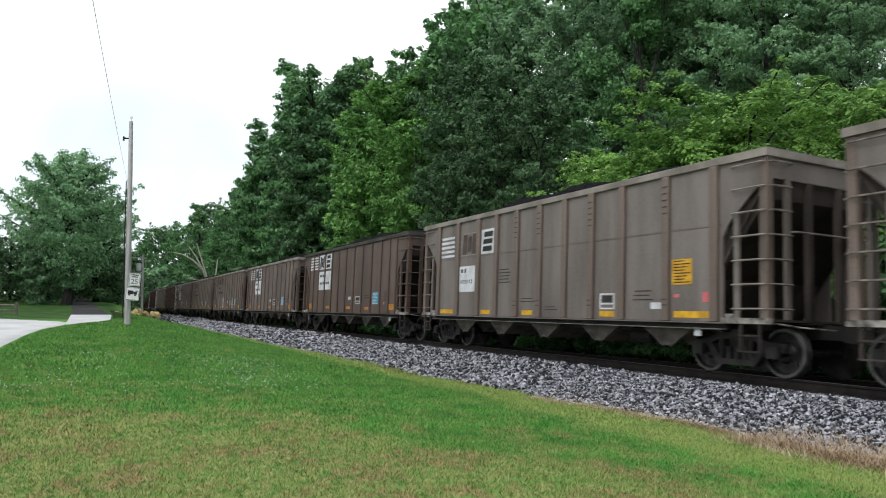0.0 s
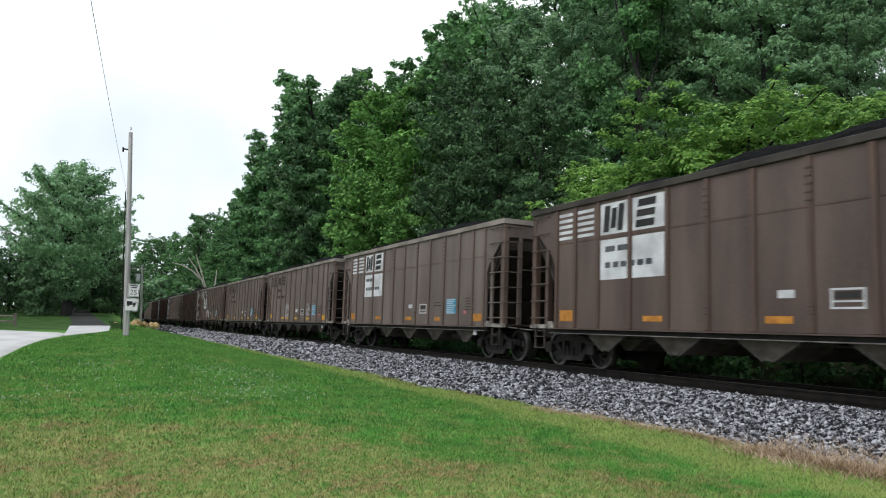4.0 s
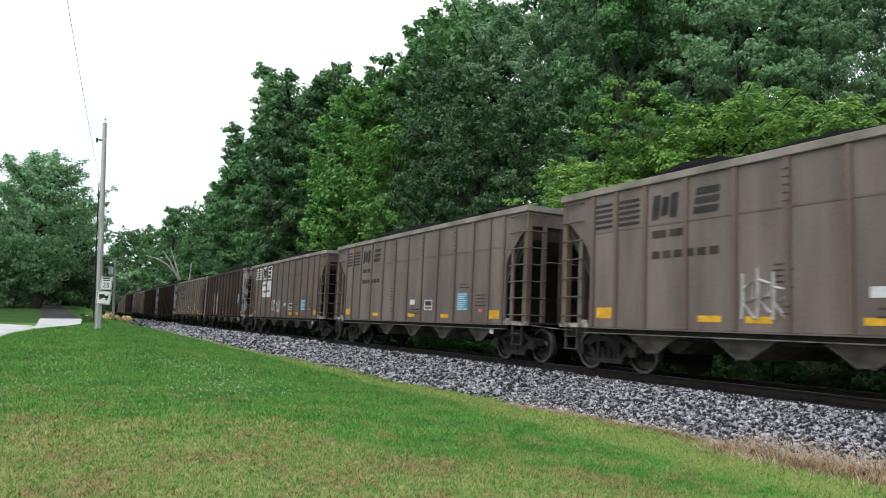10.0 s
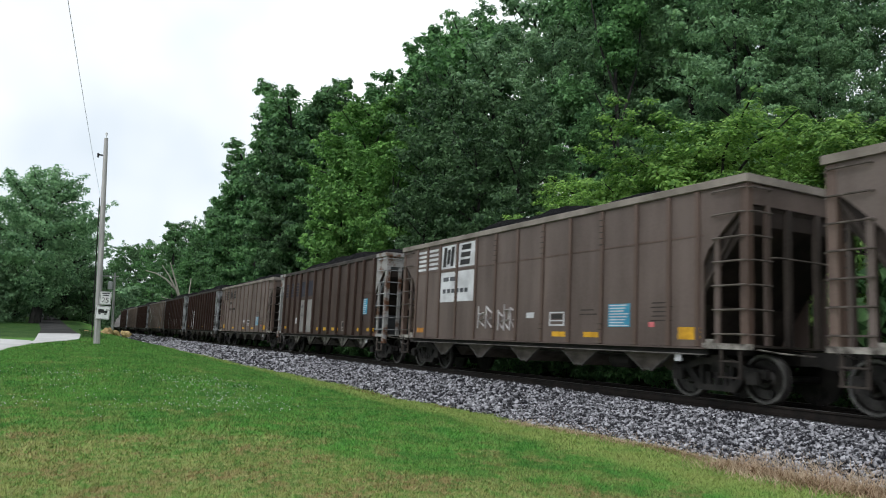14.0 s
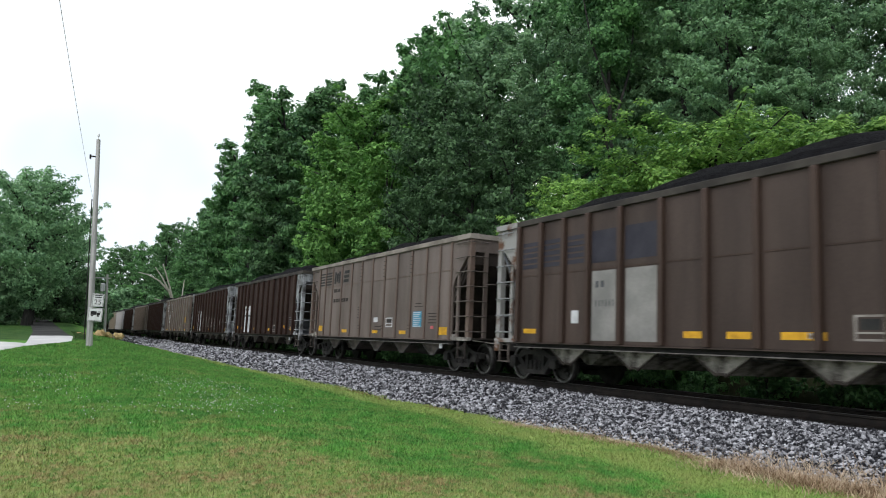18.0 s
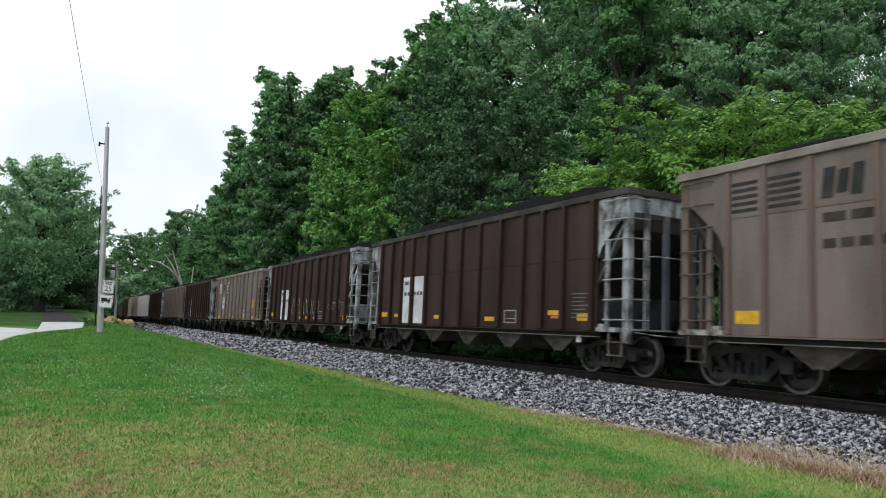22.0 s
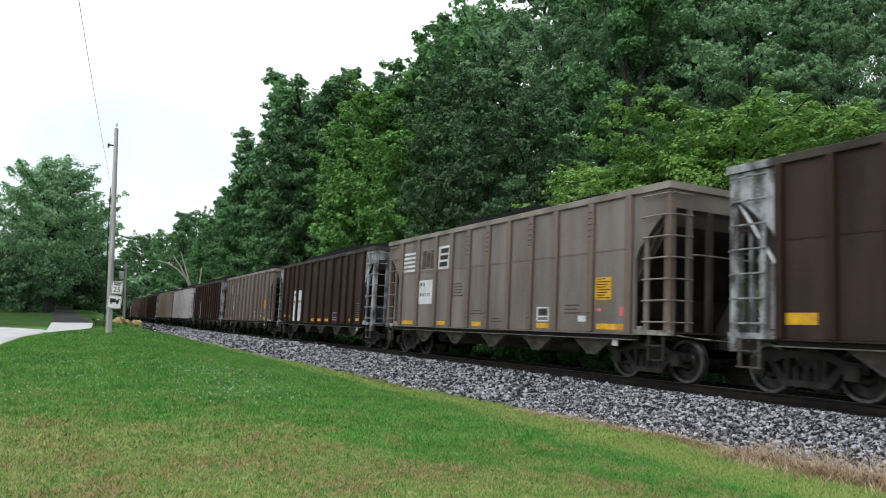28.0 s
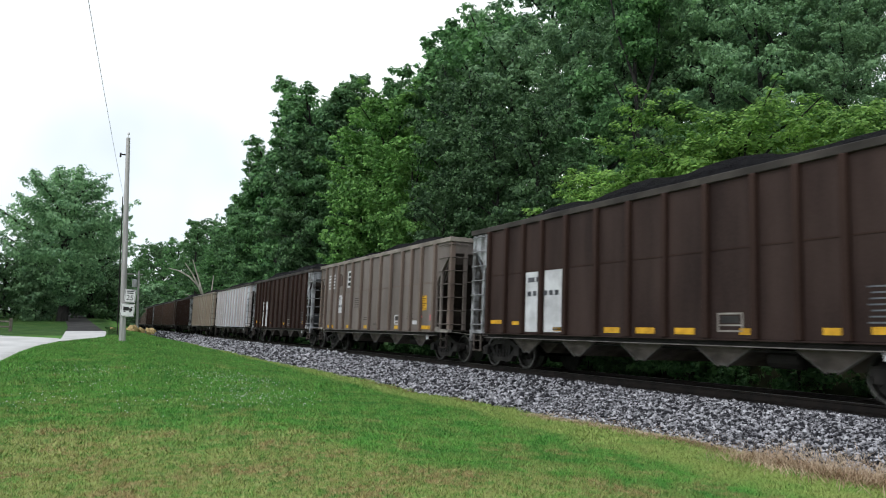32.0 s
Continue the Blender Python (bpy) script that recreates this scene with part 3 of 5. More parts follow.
def make_tree(label, height, radius, base, seed, leaf, size, clumps=120, per=70, spread=1.3, top=0.55, lean=0.0, trunk=0.26, m=None, limbs=9, name="tree", flat=0.5, simple=True, group="trees of the wood", squash=0.66, up=0.45):
    """A tapered trunk, limbs that carry sprays of leaves out to their tips, and a ragged crown; base: height where the crown begins."""
    r = random.Random(seed)
    t = thing(name, label, "tree", m, group)
    pts = [(lean * z + 0.25 * math.sin(z * 0.5 + seed), 0.25 * math.cos(z * 0.43 + seed * 2), z) for z in np.linspace(-0.6, height * 0.86, 8)]
    part("trunk", tube(bmesh.new(), pts, list(np.linspace(trunk * 1.25, 0.05, 8)), 8), M_BARK, t)
    mid, half = (base + height) / 2, (height - base) / 2

    def width(z):
        q = (z - mid) / half
        return radius * math.sqrt(max(0.02, 1 - min(1.0, abs(q)) ** (2.2 if q > 0 else 2.0))) * (1.0 - 0.45 * max(q, 0) * (1 - top))

    centres, spreads = [], []

    def spray(a, b, c, q0, s0, step):
        """Leaf clumps along a bent branch, smaller towards its tip."""
        n = max(3, int((c - a).length / step))
        for i in range(n):
            q = q0 + (1 - q0) * (i + r.random() * 0.6) / (n - 0.4)
            p = a.lerp(b, min(1.0, q * 2)) if q < 0.5 else b.lerp(c, q * 2 - 1)
            s = s0 * (1.2 - 0.75 * q) * r.uniform(0.75, 1.2)
            centres.append(tuple(p + Vector((r.gauss(0, 0.45), r.gauss(0, 0.45), r.gauss(0, 0.22))) * s))
            spreads.append(s)

    boughs = max(limbs, int(clumps / 6.5))
    for k in range(boughs):
        f = (k + 0.5) / boughs
        z0 = base * 0.75 + (height * 0.86 - base * 0.75) * f ** 0.92
        a = k * 2.4 + seed + r.uniform(-0.5, 0.5)
        climb = r.uniform(0.1, 0.5) + 1.15 * f ** 2
        w = width(min(height * 0.97, z0 + 0.5 * climb * radius * 0.7)) * r.uniform(0.7, 1.18)
        z1 = min(height * r.uniform(0.9, 1.0), z0 + w * climb)
        o = Vector((lean * z0, 0, z0))
        e = Vector((lean * z1 + w * math.cos(a), w * math.sin(a), z1))
        b = o.lerp(e, 0.5) + Vector((r.uniform(-0.3, 0.3), r.uniform(-0.3, 0.3), r.uniform(0.0, 0.12) * w))
        if k % max(1, boughs // limbs) == 0:
            part("limb", tube(bmesh.new(), [o, b, e], [trunk * 0.45 * (1 - 0.6 * z0 / height) + 0.03, trunk * 0.22 + 0.02, 0.02], 5), M_BARK, t)
        spray(o, b, e, 0.32, spread, spread * 0.62)
        for side in (-1, 1):
            q = r.uniform(0.35, 0.75)
            root = o.lerp(e, q)
            turn = a + side * r.uniform(0.6, 1.1)
            tip = root + Vector((math.cos(turn), math.sin(turn), r.uniform(0.1, 0.7))) * (w * (1.05 - q) * r.uniform(0.6, 1.0) + 0.3)
            spray(root, root.lerp(tip, 0.5), tip, 0.3, spread * 0.8, spread * 0.7)
    for k in range(clumps // 4):
        z = base + (height - base) * 0.85 * ((k + r.random()) / (clumps // 4))
        a, w = r.uniform(0, 6.283), width(z) * 0.6 * r.random() ** 0.5
        centres.append((lean * z + w * math.cos(a), w * math.sin(a), z))
        spreads.append(spread * r.uniform(1.0, 1.3))
    share = np.asarray(spreads) ** 1.6
    count = np.maximum(6, np.round(share / share.sum() * per * (clumps + 2 * limbs))).astype(int)
    part("crown", leaf_soup("crown", centres, spreads, count, size, seed, flat, squash=squash, simple=simple, up=up), leaf, t)
    return t


def at(azimuth, distance, dz=0.0, turn=0.0, size=1.0):
    """A place by its bearing from the eye."""
    x, y = distance * math.sin(radians(azimuth)), distance * math.cos(radians(azimuth))
    return pose(x, y, float(land(x, y)) + dz, 0, 0, turn) @ Matrix.Scale(size, 4)


OAK = "tall broadleaf tree with dark green summer leaves"
kinds = [
    make_tree(OAK, 20, 4.8, 3.0, 1, LEAF["deep"], 0.285, 190, 67, 0.95, m=at(16.6, 90), squash=0.55),
    make_tree("tall broadleaf tree with mid green leaves and a broad crown", 18, 5.2, 2.0, 2, LEAF["mid"], 0.285, 190, 67, 0.95, m=at(21.5, 66, 0, 40), squash=0.55),
    make_tree("slender tree with green leaves tinted grey for haze and an open crown", 22, 4.2, 5.0, 3, LEAF["grey"], 0.28, 150, 67, 0.9, m=at(42.5, 46, 0, 70), limbs=12, squash=0.55),
    make_tree("tall dark green tree with a ragged crown", 22, 4.8, 3.0, 4, LEAF["dusky"], 0.28, 190, 67, 0.95, m=at(27.6, 50, -3.5, 20), limbs=11, squash=0.55),
    make_tree("narrow dark tree with a thin pointed top", 19, 2.7, 3.0, 5, LEAF["deep"], 0.26, 110, 88, 0.75, top=0.25, m=at(10.8, 100), limbs=9, squash=0.6),
    make_tree("broad tree with dense lush green leaves", 18, 5.2, 0.6, 8, LEAF["lush"], 0.245, 250, 80, 0.85, m=at(22.2, 51, 0, 200), limbs=8, squash=0.42, up=0.9),
    make_tree("tall hillside tree with fine green leaves tinted for haze", 22, 4.4, 4.0, 9, LEAF["grey"], 0.19, 200, 140, 0.85, m=at(48.5, 40, 0, 30), limbs=12, squash=0.55),
]


def top_at(kind, azimuth, distance, elevation, turn):
    """Another tree of a kind, grown so that its top stands at that elevation."""
    h, w = (20, 18, 22, 22, 19, 18, 22)[kind], (4.8, 5.2, 4.2, 4.8, 2.7, 5.2, 4.4)[kind]
    for _ in range(4):
        s = (distance * math.tan(radians(elevation)) + 1.0) / (h * 0.97)
        distance = max(distance, (14.8 + 0.95 * w * s) / math.sin(radians(azimuth)))
    x, y = distance * math.sin(radians(azimuth)), distance * math.cos(radians(azimuth))
    z = float(land(x, y))
    s = max(0.45, (EYE[2] + distance * math.tan(radians(elevation)) - z) / (h * 0.97))
    return copy_thing(kinds[kind], pose(x, y, z, 0, 0, turn) @ Matrix.Scale(s, 4))


SKYLINE = [
    (4, 14.5, 66, 19.5, 15), (4, 15.4, 70, 19.0, 75), (4, 17.8, 66, 20.0, 200), (4, 19.0, 70, 19.9, 120), (0, 16.4, 74, 17.6, 0), (3, 15.9, 62, 15.8, 100),
    (4, 13.6, 72, 15.8, 160), (4, 12.0, 84, 14.8, 40), (4, 11.1, 90, 11.2, 280), (4, 10.4, 92, 9.4, 10), (0, 12.6, 84, 12.2, 80),
    (3, 20.6, 66, 18.6, 30), (4, 22.8, 62, 20.6, 90), (4, 24.3, 60, 21.2, 210), (4, 26.2, 60, 23.2, 330), (4, 28.0, 60, 24.8, 300), (2, 30.2, 58, 25.6, 60),
    (1, 8.3, 104, 8.0, 80), (4, 7.4, 112, 8.1, 20), (0, 9.2, 100, 7.6, 50), (1, 6.1, 128, 6.4, 130), (3, 5.2, 150, 5.9, 0), (1, 4.4, 165, 6.0, 10), (0, 3.6, 190, 5.0, 75),
    (1, 13.0, 66, 11.2, 300), (1, 10.6, 80, 9.0, 190),
]
WOOD = [
    (3, 15.6, 52, 14.5, 15), (5, 24.0, 42, 15.5, 250), (5, 21.4, 47, 17.0, 70), (3, 28.5, 40, 20.0, 140), (1, 29.5, 52, 23.5, 0), (2, 32, 46, 24, 60), (2, 35, 54, 27, 120), (6, 36.5, 40, 24, 200),
    (0, 38.5, 48, 26, 20), (2, 40.5, 58, 31, 10), (6, 45, 46, 30, 220), (6, 47, 40, 27, 300), (2, 49.5, 52, 32, 80), (6, 52.5, 42, 30, 170), (2, 55, 50, 32, 30),
    (6, 57.5, 40, 31, 260), (6, 61, 44, 33, 10), (3, 27.4, 44, 17.5, 0),
    (3, 34.0, 34, 18, 33), (2, 43, 40, 22, 200), (6, 43.5, 44, 27, 90), (2, 41.0, 43, 24.5, 10), (2, 42.5, 54, 28, 15), (0, 54, 70, 34, 0), (2, 47, 66, 30, 45), (0, 38.5, 38, 20, 15), (6, 50.5, 36, 27, 60), (6, 56, 36, 24, 77), (3, 30.5, 36, 17, 180), (1, 12.2, 60, 9.0, 60), (1, 9.4, 78, 6.6, 20),
    (1, 7.2, 100, 5.5, 0), (5, 19.8, 44, 12.0, 90), (3, 26.5, 34, 11.5, 10),
]
for row in SKYLINE + WOOD:
    top_at(*row)

# Two tall bare-stemmed trees that stand out before the wood.
stem = make_tree("tall tree with a bare dark forked trunk", 21, 3.2, 14.5, 17, LEAF["mid"], 0.17, 60, 330, 1.1, trunk=0.12, m=at(41.4, 37), limbs=9, lean=0.03)
for points in ([(0.35, 0, 9.5), (-0.7, 0.3, 12.5), (-1.3, 0.4, 15.5)], [(0.3, 0, 8.0), (1.2, -0.3, 11.0), (1.7, -0.4, 14.8)], [(0.25, 0, 6.0), (-0.5, -0.2, 8.2), (-1.4, -0.2, 9.6)]):
    part("fork", tube(bmesh.new(), points, [0.085, 0.06, 0.03], 6), M_BARK, stem)
copy_thing(stem, at(52.6, 38, 0, 150))

# The bright young maples right behind the track.
FRESH = "young maple with fresh bright green leaves, behind the track"
maple = make_tree(FRESH, 8.6, 4.6, 0.8, 11, LEAF["fresh"], 0.14, 200, 190, 0.7, trunk=0.1, m=pose(19.6, 17.0, float(land(19.6, 17.0)) - 0.8), limbs=9, flat=0.75, simple=False, squash=0.42, up=1.2, group="bright maples")
for x, y, s, a in ((19.4, 12.0, 0.84, 100), (18.9, 22.3, 0.84, 200), (19.6, 6.5, 0.82, 310), (19.3, 19.6, 0.88, 20), (18.5, 25.0, 0.7, 140), (18.2, 27.4, 0.56, 60)):
    copy_thing(maple, pose(x, y, float(land(x, y)) - 0.5, 0, 0, a) @ Matrix.Scale(s, 4))

# Undergrowth along the foot of the slope.
SHRUB = "leafy green shrub at the foot of the wooded slope"
shrub = make_tree(SHRUB, 3.4, 2.0, 0.15, 21, LEAF["mid"], 0.3, 46, 34, 0.8, trunk=0.06, m=pose(17, 30, float(land(17, 30))), limbs=5, name="shrub", group="undergrowth")
r = random.Random(5)
for k in range(46):
    y = -6 + k * 4.1 + r.uniform(-1.2, 1.2)
    x = 16.6 + r.uniform(-0.5, 1.6)
    copy_thing(shrub, pose(x, y, float(land(x, y)) - 0.1, 0, 0, r.uniform(0, 360)) @ Matrix.Scale(r.uniform(0.55, 1.0) * (1 + 0.004 * y), 4))

for k in range(46):
    y = -2 + k * 1.6 + r.uniform(-0.6, 0.6)
    x = 15.7 + r.uniform(-0.3, 0.5)
    copy_thing(shrub, pose(x, y, float(land(x, y)) - 0.05, 0, 0, r.uniform(0, 360)) @ Matrix.Scale(r.uniform(0.26, 0.42), 4))

hedge = make_tree("dense dark green bush under the roadside trees", 3.4, 2.0, 0.15, 23, LEAF["dusky"], 0.16, 46, 60, 0.8, trunk=0.06, m=at(-17.5, 112, -0.3), limbs=5, name="shrub", group="undergrowth")
for k in range(18):
    copy_thing(hedge, at(-16 + 1.05 * k, 108 + 14 * math.sin(k * 2.1), -0.3, 61 * k, 1.9 + 0.4 * math.sin(k * 1.3)))

# Trees round the road, far to the side.
FAR = "large old tree with full green crown beside the road"
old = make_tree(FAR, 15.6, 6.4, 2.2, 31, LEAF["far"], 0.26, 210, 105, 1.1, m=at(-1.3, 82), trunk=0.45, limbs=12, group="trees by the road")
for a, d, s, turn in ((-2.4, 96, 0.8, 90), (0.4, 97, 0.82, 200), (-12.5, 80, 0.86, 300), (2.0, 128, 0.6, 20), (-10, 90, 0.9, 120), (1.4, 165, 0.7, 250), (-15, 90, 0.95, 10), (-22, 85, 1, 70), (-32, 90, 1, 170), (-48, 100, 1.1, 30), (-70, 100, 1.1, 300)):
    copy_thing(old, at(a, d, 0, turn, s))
old_far = make_tree("tree in the far belt of woods, green tinted for haze", 15.4, 6.4, 1.0, 33, LEAF["far"], 0.66, 90, 70, 1.8, m=at(-18, 140, -1.5), trunk=0.4, limbs=6, group="far belt of trees")
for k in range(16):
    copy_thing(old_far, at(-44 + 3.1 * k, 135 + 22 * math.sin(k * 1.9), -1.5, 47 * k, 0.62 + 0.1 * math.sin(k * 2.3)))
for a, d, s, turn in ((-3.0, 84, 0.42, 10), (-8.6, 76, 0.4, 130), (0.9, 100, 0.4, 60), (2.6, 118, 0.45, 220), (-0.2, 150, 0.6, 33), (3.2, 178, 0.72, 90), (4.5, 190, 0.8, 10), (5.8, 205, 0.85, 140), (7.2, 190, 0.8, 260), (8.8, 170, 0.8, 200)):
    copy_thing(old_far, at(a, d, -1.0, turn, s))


# A bleached dead tree leaning out at the foot of the wood.
dead = thing("dead_tree", "bleached dead tree with bare pale limbs", "tree", pose(14.6, 101, float(land(14.6, 101)), 0, 0, 0), "trees of the wood")
part("trunk", tube(bmesh.new(), [(0.3, 0, -0.3), (0.1, 0, 2.5), (-0.3, 0, 5.0), (-1.0, 0, 6.6)], [0.2, 0.17, 0.14, 0.11], 8), M_DEADWOOD, dead)
for points in ([(-0.3, 0, 5.0), (-0.9, 0.2, 7.2), (-1.5, 0.1, 9.0), (-1.9, 0, 10.2)], [(-1.0, 0, 6.6), (-2.3, -0.3, 7.9), (-3.6, -0.4, 8.6), (-4.9, -0.4, 8.9)], [(-1.0, 0, 6.6), (-1.9, -0.2, 8.3), (-2.9, -0.3, 9.7)],
               [(-0.1, 0, 4.0), (-1.6, -0.2, 5.2), (-2.8, -0.3, 5.6)], [(0.0, 0, 4.2), (0.7, 0, 6.2), (0.9, 0.2, 8.2)]):
    part("limb", tube(bmesh.new(), points, list(np.linspace(0.14, 0.05, len(points))), 6), M_DEADWOOD, dead)


# ---- the train ----
COUPLED, BODY = 16.23, 14.75
HALF_W, RIM, SILL, BAY, FLOOR = 1.56, 4.16, 0.86, 0.46, 1.06
MID = 7.05
MESHES = {}


def cached(key, build):
    if key not in MESHES:
        bm = build()
        me = bpy.data.meshes.new(key[0])
        bm.to_mesh(me)
        bm.free()
        MESHES[key] = me
    return MESHES[key]


def piece(name, paint, build, parent, loc=None, label="", key=None):
    """A part whose mesh is shared by all cars of the same paint."""
    me = cached((name, paint.name, key), build)
    ob = part(name, me, paint, parent, label)
    if loc is not None:
        ob.location = loc
    return ob


def prism(bm, outline, x0, x1):
    """An outline in (y, z) pushed out from x0 to x1."""
    a = [bm.verts.new((x0, y, z)) for y, z in outline]
    b = [bm.verts.new((x1, y, z)) for y, z in outline]
    n = len(outline)
    bm.faces.new(a)
    bm.faces.new(b[::-1])
    for i in range(n):
        bm.faces.new((a[i], a[(i + 1) % n], b[(i + 1) % n], b[i]))
    return bm


SIDE_END = 6.32
HALF_SIDE = [(SIDE_END, SILL + 0.13), (SIDE_END, 2.58), (6.45, 2.84), (6.95, 3.32), (7.18, 3.50), (7.30, 3.54), (7.30, RIM - 0.1)]
SIDE = HALF_SIDE + [(-y, z) for y, z in reversed(HALF_SIDE)]
CORE = [(-5.5, 1.0), (5.5, 1.0), (7.28, 3.25), (7.28, RIM - 0.1), (-7.28, RIM - 0.1), (-7.28, 3.25)]


def coal_heap(seed, peak):
    def build():
        r = random.Random(seed)
        bm = bmesh.new()
        nx, ny = 10, 60
        vs = []
        for j in range(ny):
            y = -7.2 + 14.4 * j / (ny - 1)
            for i in range(nx):
                x = -1.46 + 2.92 * i / (nx - 1)
                q = max(0.0, 1 - abs(x / 1.46) ** 3.0) * max(0.0, 1 - abs(y / 7.2) ** 6)
                z = RIM - 0.16 + q * (peak + 0.07 * math.sin(y * 0.75 + seed) + 0.07 * math.sin(y * 2.1 + seed * 3)) + r.uniform(-0.025, 0.025)
                vs.append(bm.verts.new((x, y, z)))
        for j in range(ny - 1):
            for i in range(nx - 1):
                bm.faces.new((vs[j * nx + i], vs[j * nx + i + 1], vs[(j + 1) * nx + i + 1], vs[(j + 1) * nx + i]))
        return bm
    return build


def bay_shape(outer):
    """One discharge chute: sloped sheets between two side plates; the outermost stand clear of the wheels."""
    bm = bmesh.new()
    w = 0.6 if outer else 1.24
    prism(bm, [(-0.70, SILL + 0.02), (0.70, SILL + 0.02), (0.08, BAY + 0.03), (-0.08, BAY + 0.03)], -w, w)
    for s in (-1, 1):
        x0, x1 = sorted((s * 1.262, s * 1.287))
        prism(bm, [(-0.72, SILL + 0.015), (0.72, SILL + 0.015), (0.10, BAY + 0.02), (-0.10, BAY + 0.02)], x0, x1)
    return bm


def lip_shape():
    """Folded steel lips along the two edges of a chute's side plate, and the latch at its foot."""
    bm = bmesh.new()
    for s in (-1, 1):
        prism(bm, [(s * 0.745, SILL + 0.01), (s * 0.715, SILL + 0.01), (s * 0.085, BAY + 0.03), (s * 0.11, BAY - 0.005)], -1.31, -1.255)
    box(bm, -1.31, -1.288, -0.1, 0.1, BAY + 0.03, BAY + 0.075)
    return bm


def wheel_shape():
    """A wheelset: two flanged wheels on an axle."""
    bm = bmesh.new()
    for s in (-1, 1):
        lathe(bm, [(s * 0.70, 0.14), (s * 0.70, 0.485), (s * 0.728, 0.485), (s * 0.735, 0.46), (s * 0.835, 0.455), (s * 0.838, 0.38), (s * 0.785, 0.36), (s * 0.775, 0.2), (s * 0.83, 0.15), (s * 0.83, 0.10)], 20)
    lathe(bm, [(-1.05, 0.075), (1.05, 0.075)], 10)
    for s in (-1, 1):
        for k in range(3):
            a = k * 2.094
            c, d = 0.28 * math.cos(a), 0.28 * math.sin(a)
            box(bm, s * 0.79 - 0.02, s * 0.79 + 0.02, c - 0.05, c + 0.05, d - 0.05, d + 0.05)
    return bm


def tread_shape():
    """The worn rim face of the near wheel, a pale ring that carries its highlight."""
    bm = lathe(bmesh.new(), [(-0.842, 0.40), (-0.846, 0.405), (-0.846, 0.452), (-0.83, 0.4575), (-0.74, 0.4585), (-0.74, 0.40)], 20)
    bmesh.ops.delete(bm, geom=[f for f in bm.faces if len(f.verts) > 4], context="FACES_ONLY")
    return bm


def frame_shape():
    """Cast truck side frames, bolster and springs."""
    bm = bmesh.new()
    for s in (-1, 1):
        x0, x1 = sorted((s * 0.93, s * 1.09))
        prism(bm, [(-1.12, 0.46), (-1.12, 0.62), (-0.72, 0.66), (-0.42, 0.80), (0.42, 0.80), (0.72, 0.66), (1.12, 0.62), (1.12, 0.46), (0.72, 0.53), (0.40, 0.67), (-0.40, 0.67), (-0.72, 0.53)], x0, x1)
        for e in (-1, 1):
            prism(bm, [(e * 0.74, 0.53), (e * 0.60, 0.58), (e * 0.32, 0.29), (e * 0.44, 0.18)][::e], x0, x1)
            prism(bm, [(e * 0.40, 0.67), (e * 0.30, 0.67), (e * 0.30, 0.29), (e * 0.40, 0.26)][::e], x0, x1)
        prism(bm, [(-0.44, 0.18), (0.44, 0.18), (0.32, 0.29), (-0.32, 0.29)], x0, x1)
        for k in (-0.2, 0.0, 0.2):
            lathe_at(bm, s * 1.03, k, 0.28, 0.53)
        for y in (-0.89, 0.89):
            box(bm, min(s * 1.08, s * 1.18), max(s * 1.08, s * 1.18), y - 0.13, y + 0.13, 0.35, 0.58)
    box(bm, -1.0, 1.0, -0.2, 0.2, 0.5, 0.86)
    return bm


def lathe_at(bm, x, y, z0, z1):
    tube(bm, [(x, y, z0), (x, y, z1)], [0.07, 0.07], 8)


def stile_shape(s, side):
    """The inboard upright of a corner ladder."""
    x0, x1 = sorted((side * (HALF_W - 0.05), side * (HALF_W + 0.02)))
    return bevelled(boxes((x0, x1, min(s * 6.60, s * 6.72), max(s * 6.60, s * 6.72), FLOOR, 3.06)), 0.008)


def side_rung(s, side):
    """A bent rung from the upright to the corner post, standing off the side."""
    x, d = side * HALF_W, side * 0.075
    return tube(bmesh.new(), [(x, s * 6.58, 0), (x + d, s * 6.61, 0), (x + d, s * 7.30, 0), (x, s * 7.33, 0)], [0.019] * 4, 5)


def end_rung(s):
    """A bent rung across the end, from the corner post to the end upright."""
    y, d = s * 7.36, s * 0.075
    return tube(bmesh.new(), [(-HALF_W + 0.03, y, 0), (-HALF_W + 0.06, y + d, 0), (-1.02, y + d, 0), (-0.99, y, 0)], [0.019] * 4, 5)


def stirrup_shape(s):
    """The two-step iron that hangs below the corner."""
    bm = bmesh.new()
    for y in (6.72, 7.14):
        box(bm, -HALF_W - 0.01, -HALF_W + 0.035, min(s * y, s * (y + 0.05)), max(s * y, s * (y + 0.05)), 0.44, FLOOR - 0.06)
    for z in (0.45, 0.74):
        box(bm, -HALF_W - 0.03, -HALF_W + 0.04, min(s * 6.70, s * 7.21), max(s * 6.70, s * 7.21), z, z + 0.03)
    return bm


def brake_gear(s):
    """A hand brake housing with its wheel on the end of the car."""
    bm = boxes((-0.62, -0.3, min(s * 7.3, s * 7.46), max(s * 7.3, s * 7.46), 2.02, 2.42), (-0.54, -0.38, min(s * 7.3, s * 7.42), max(s * 7.3, s * 7.42), 1.2, 2.02))
    ring = [(-0.46 + 0.27 * math.cos(k * 0.5236), s * 7.5, 2.24 + 0.27 * math.sin(k * 0.5236)) for k in range(13)]
    tube(bm, ring, [0.022] * 13, 5)
    for k in range(3):
        tube(bm, [ring[k * 2], ring[k * 2 + 6]], [0.014, 0.014], 4)
    return bm


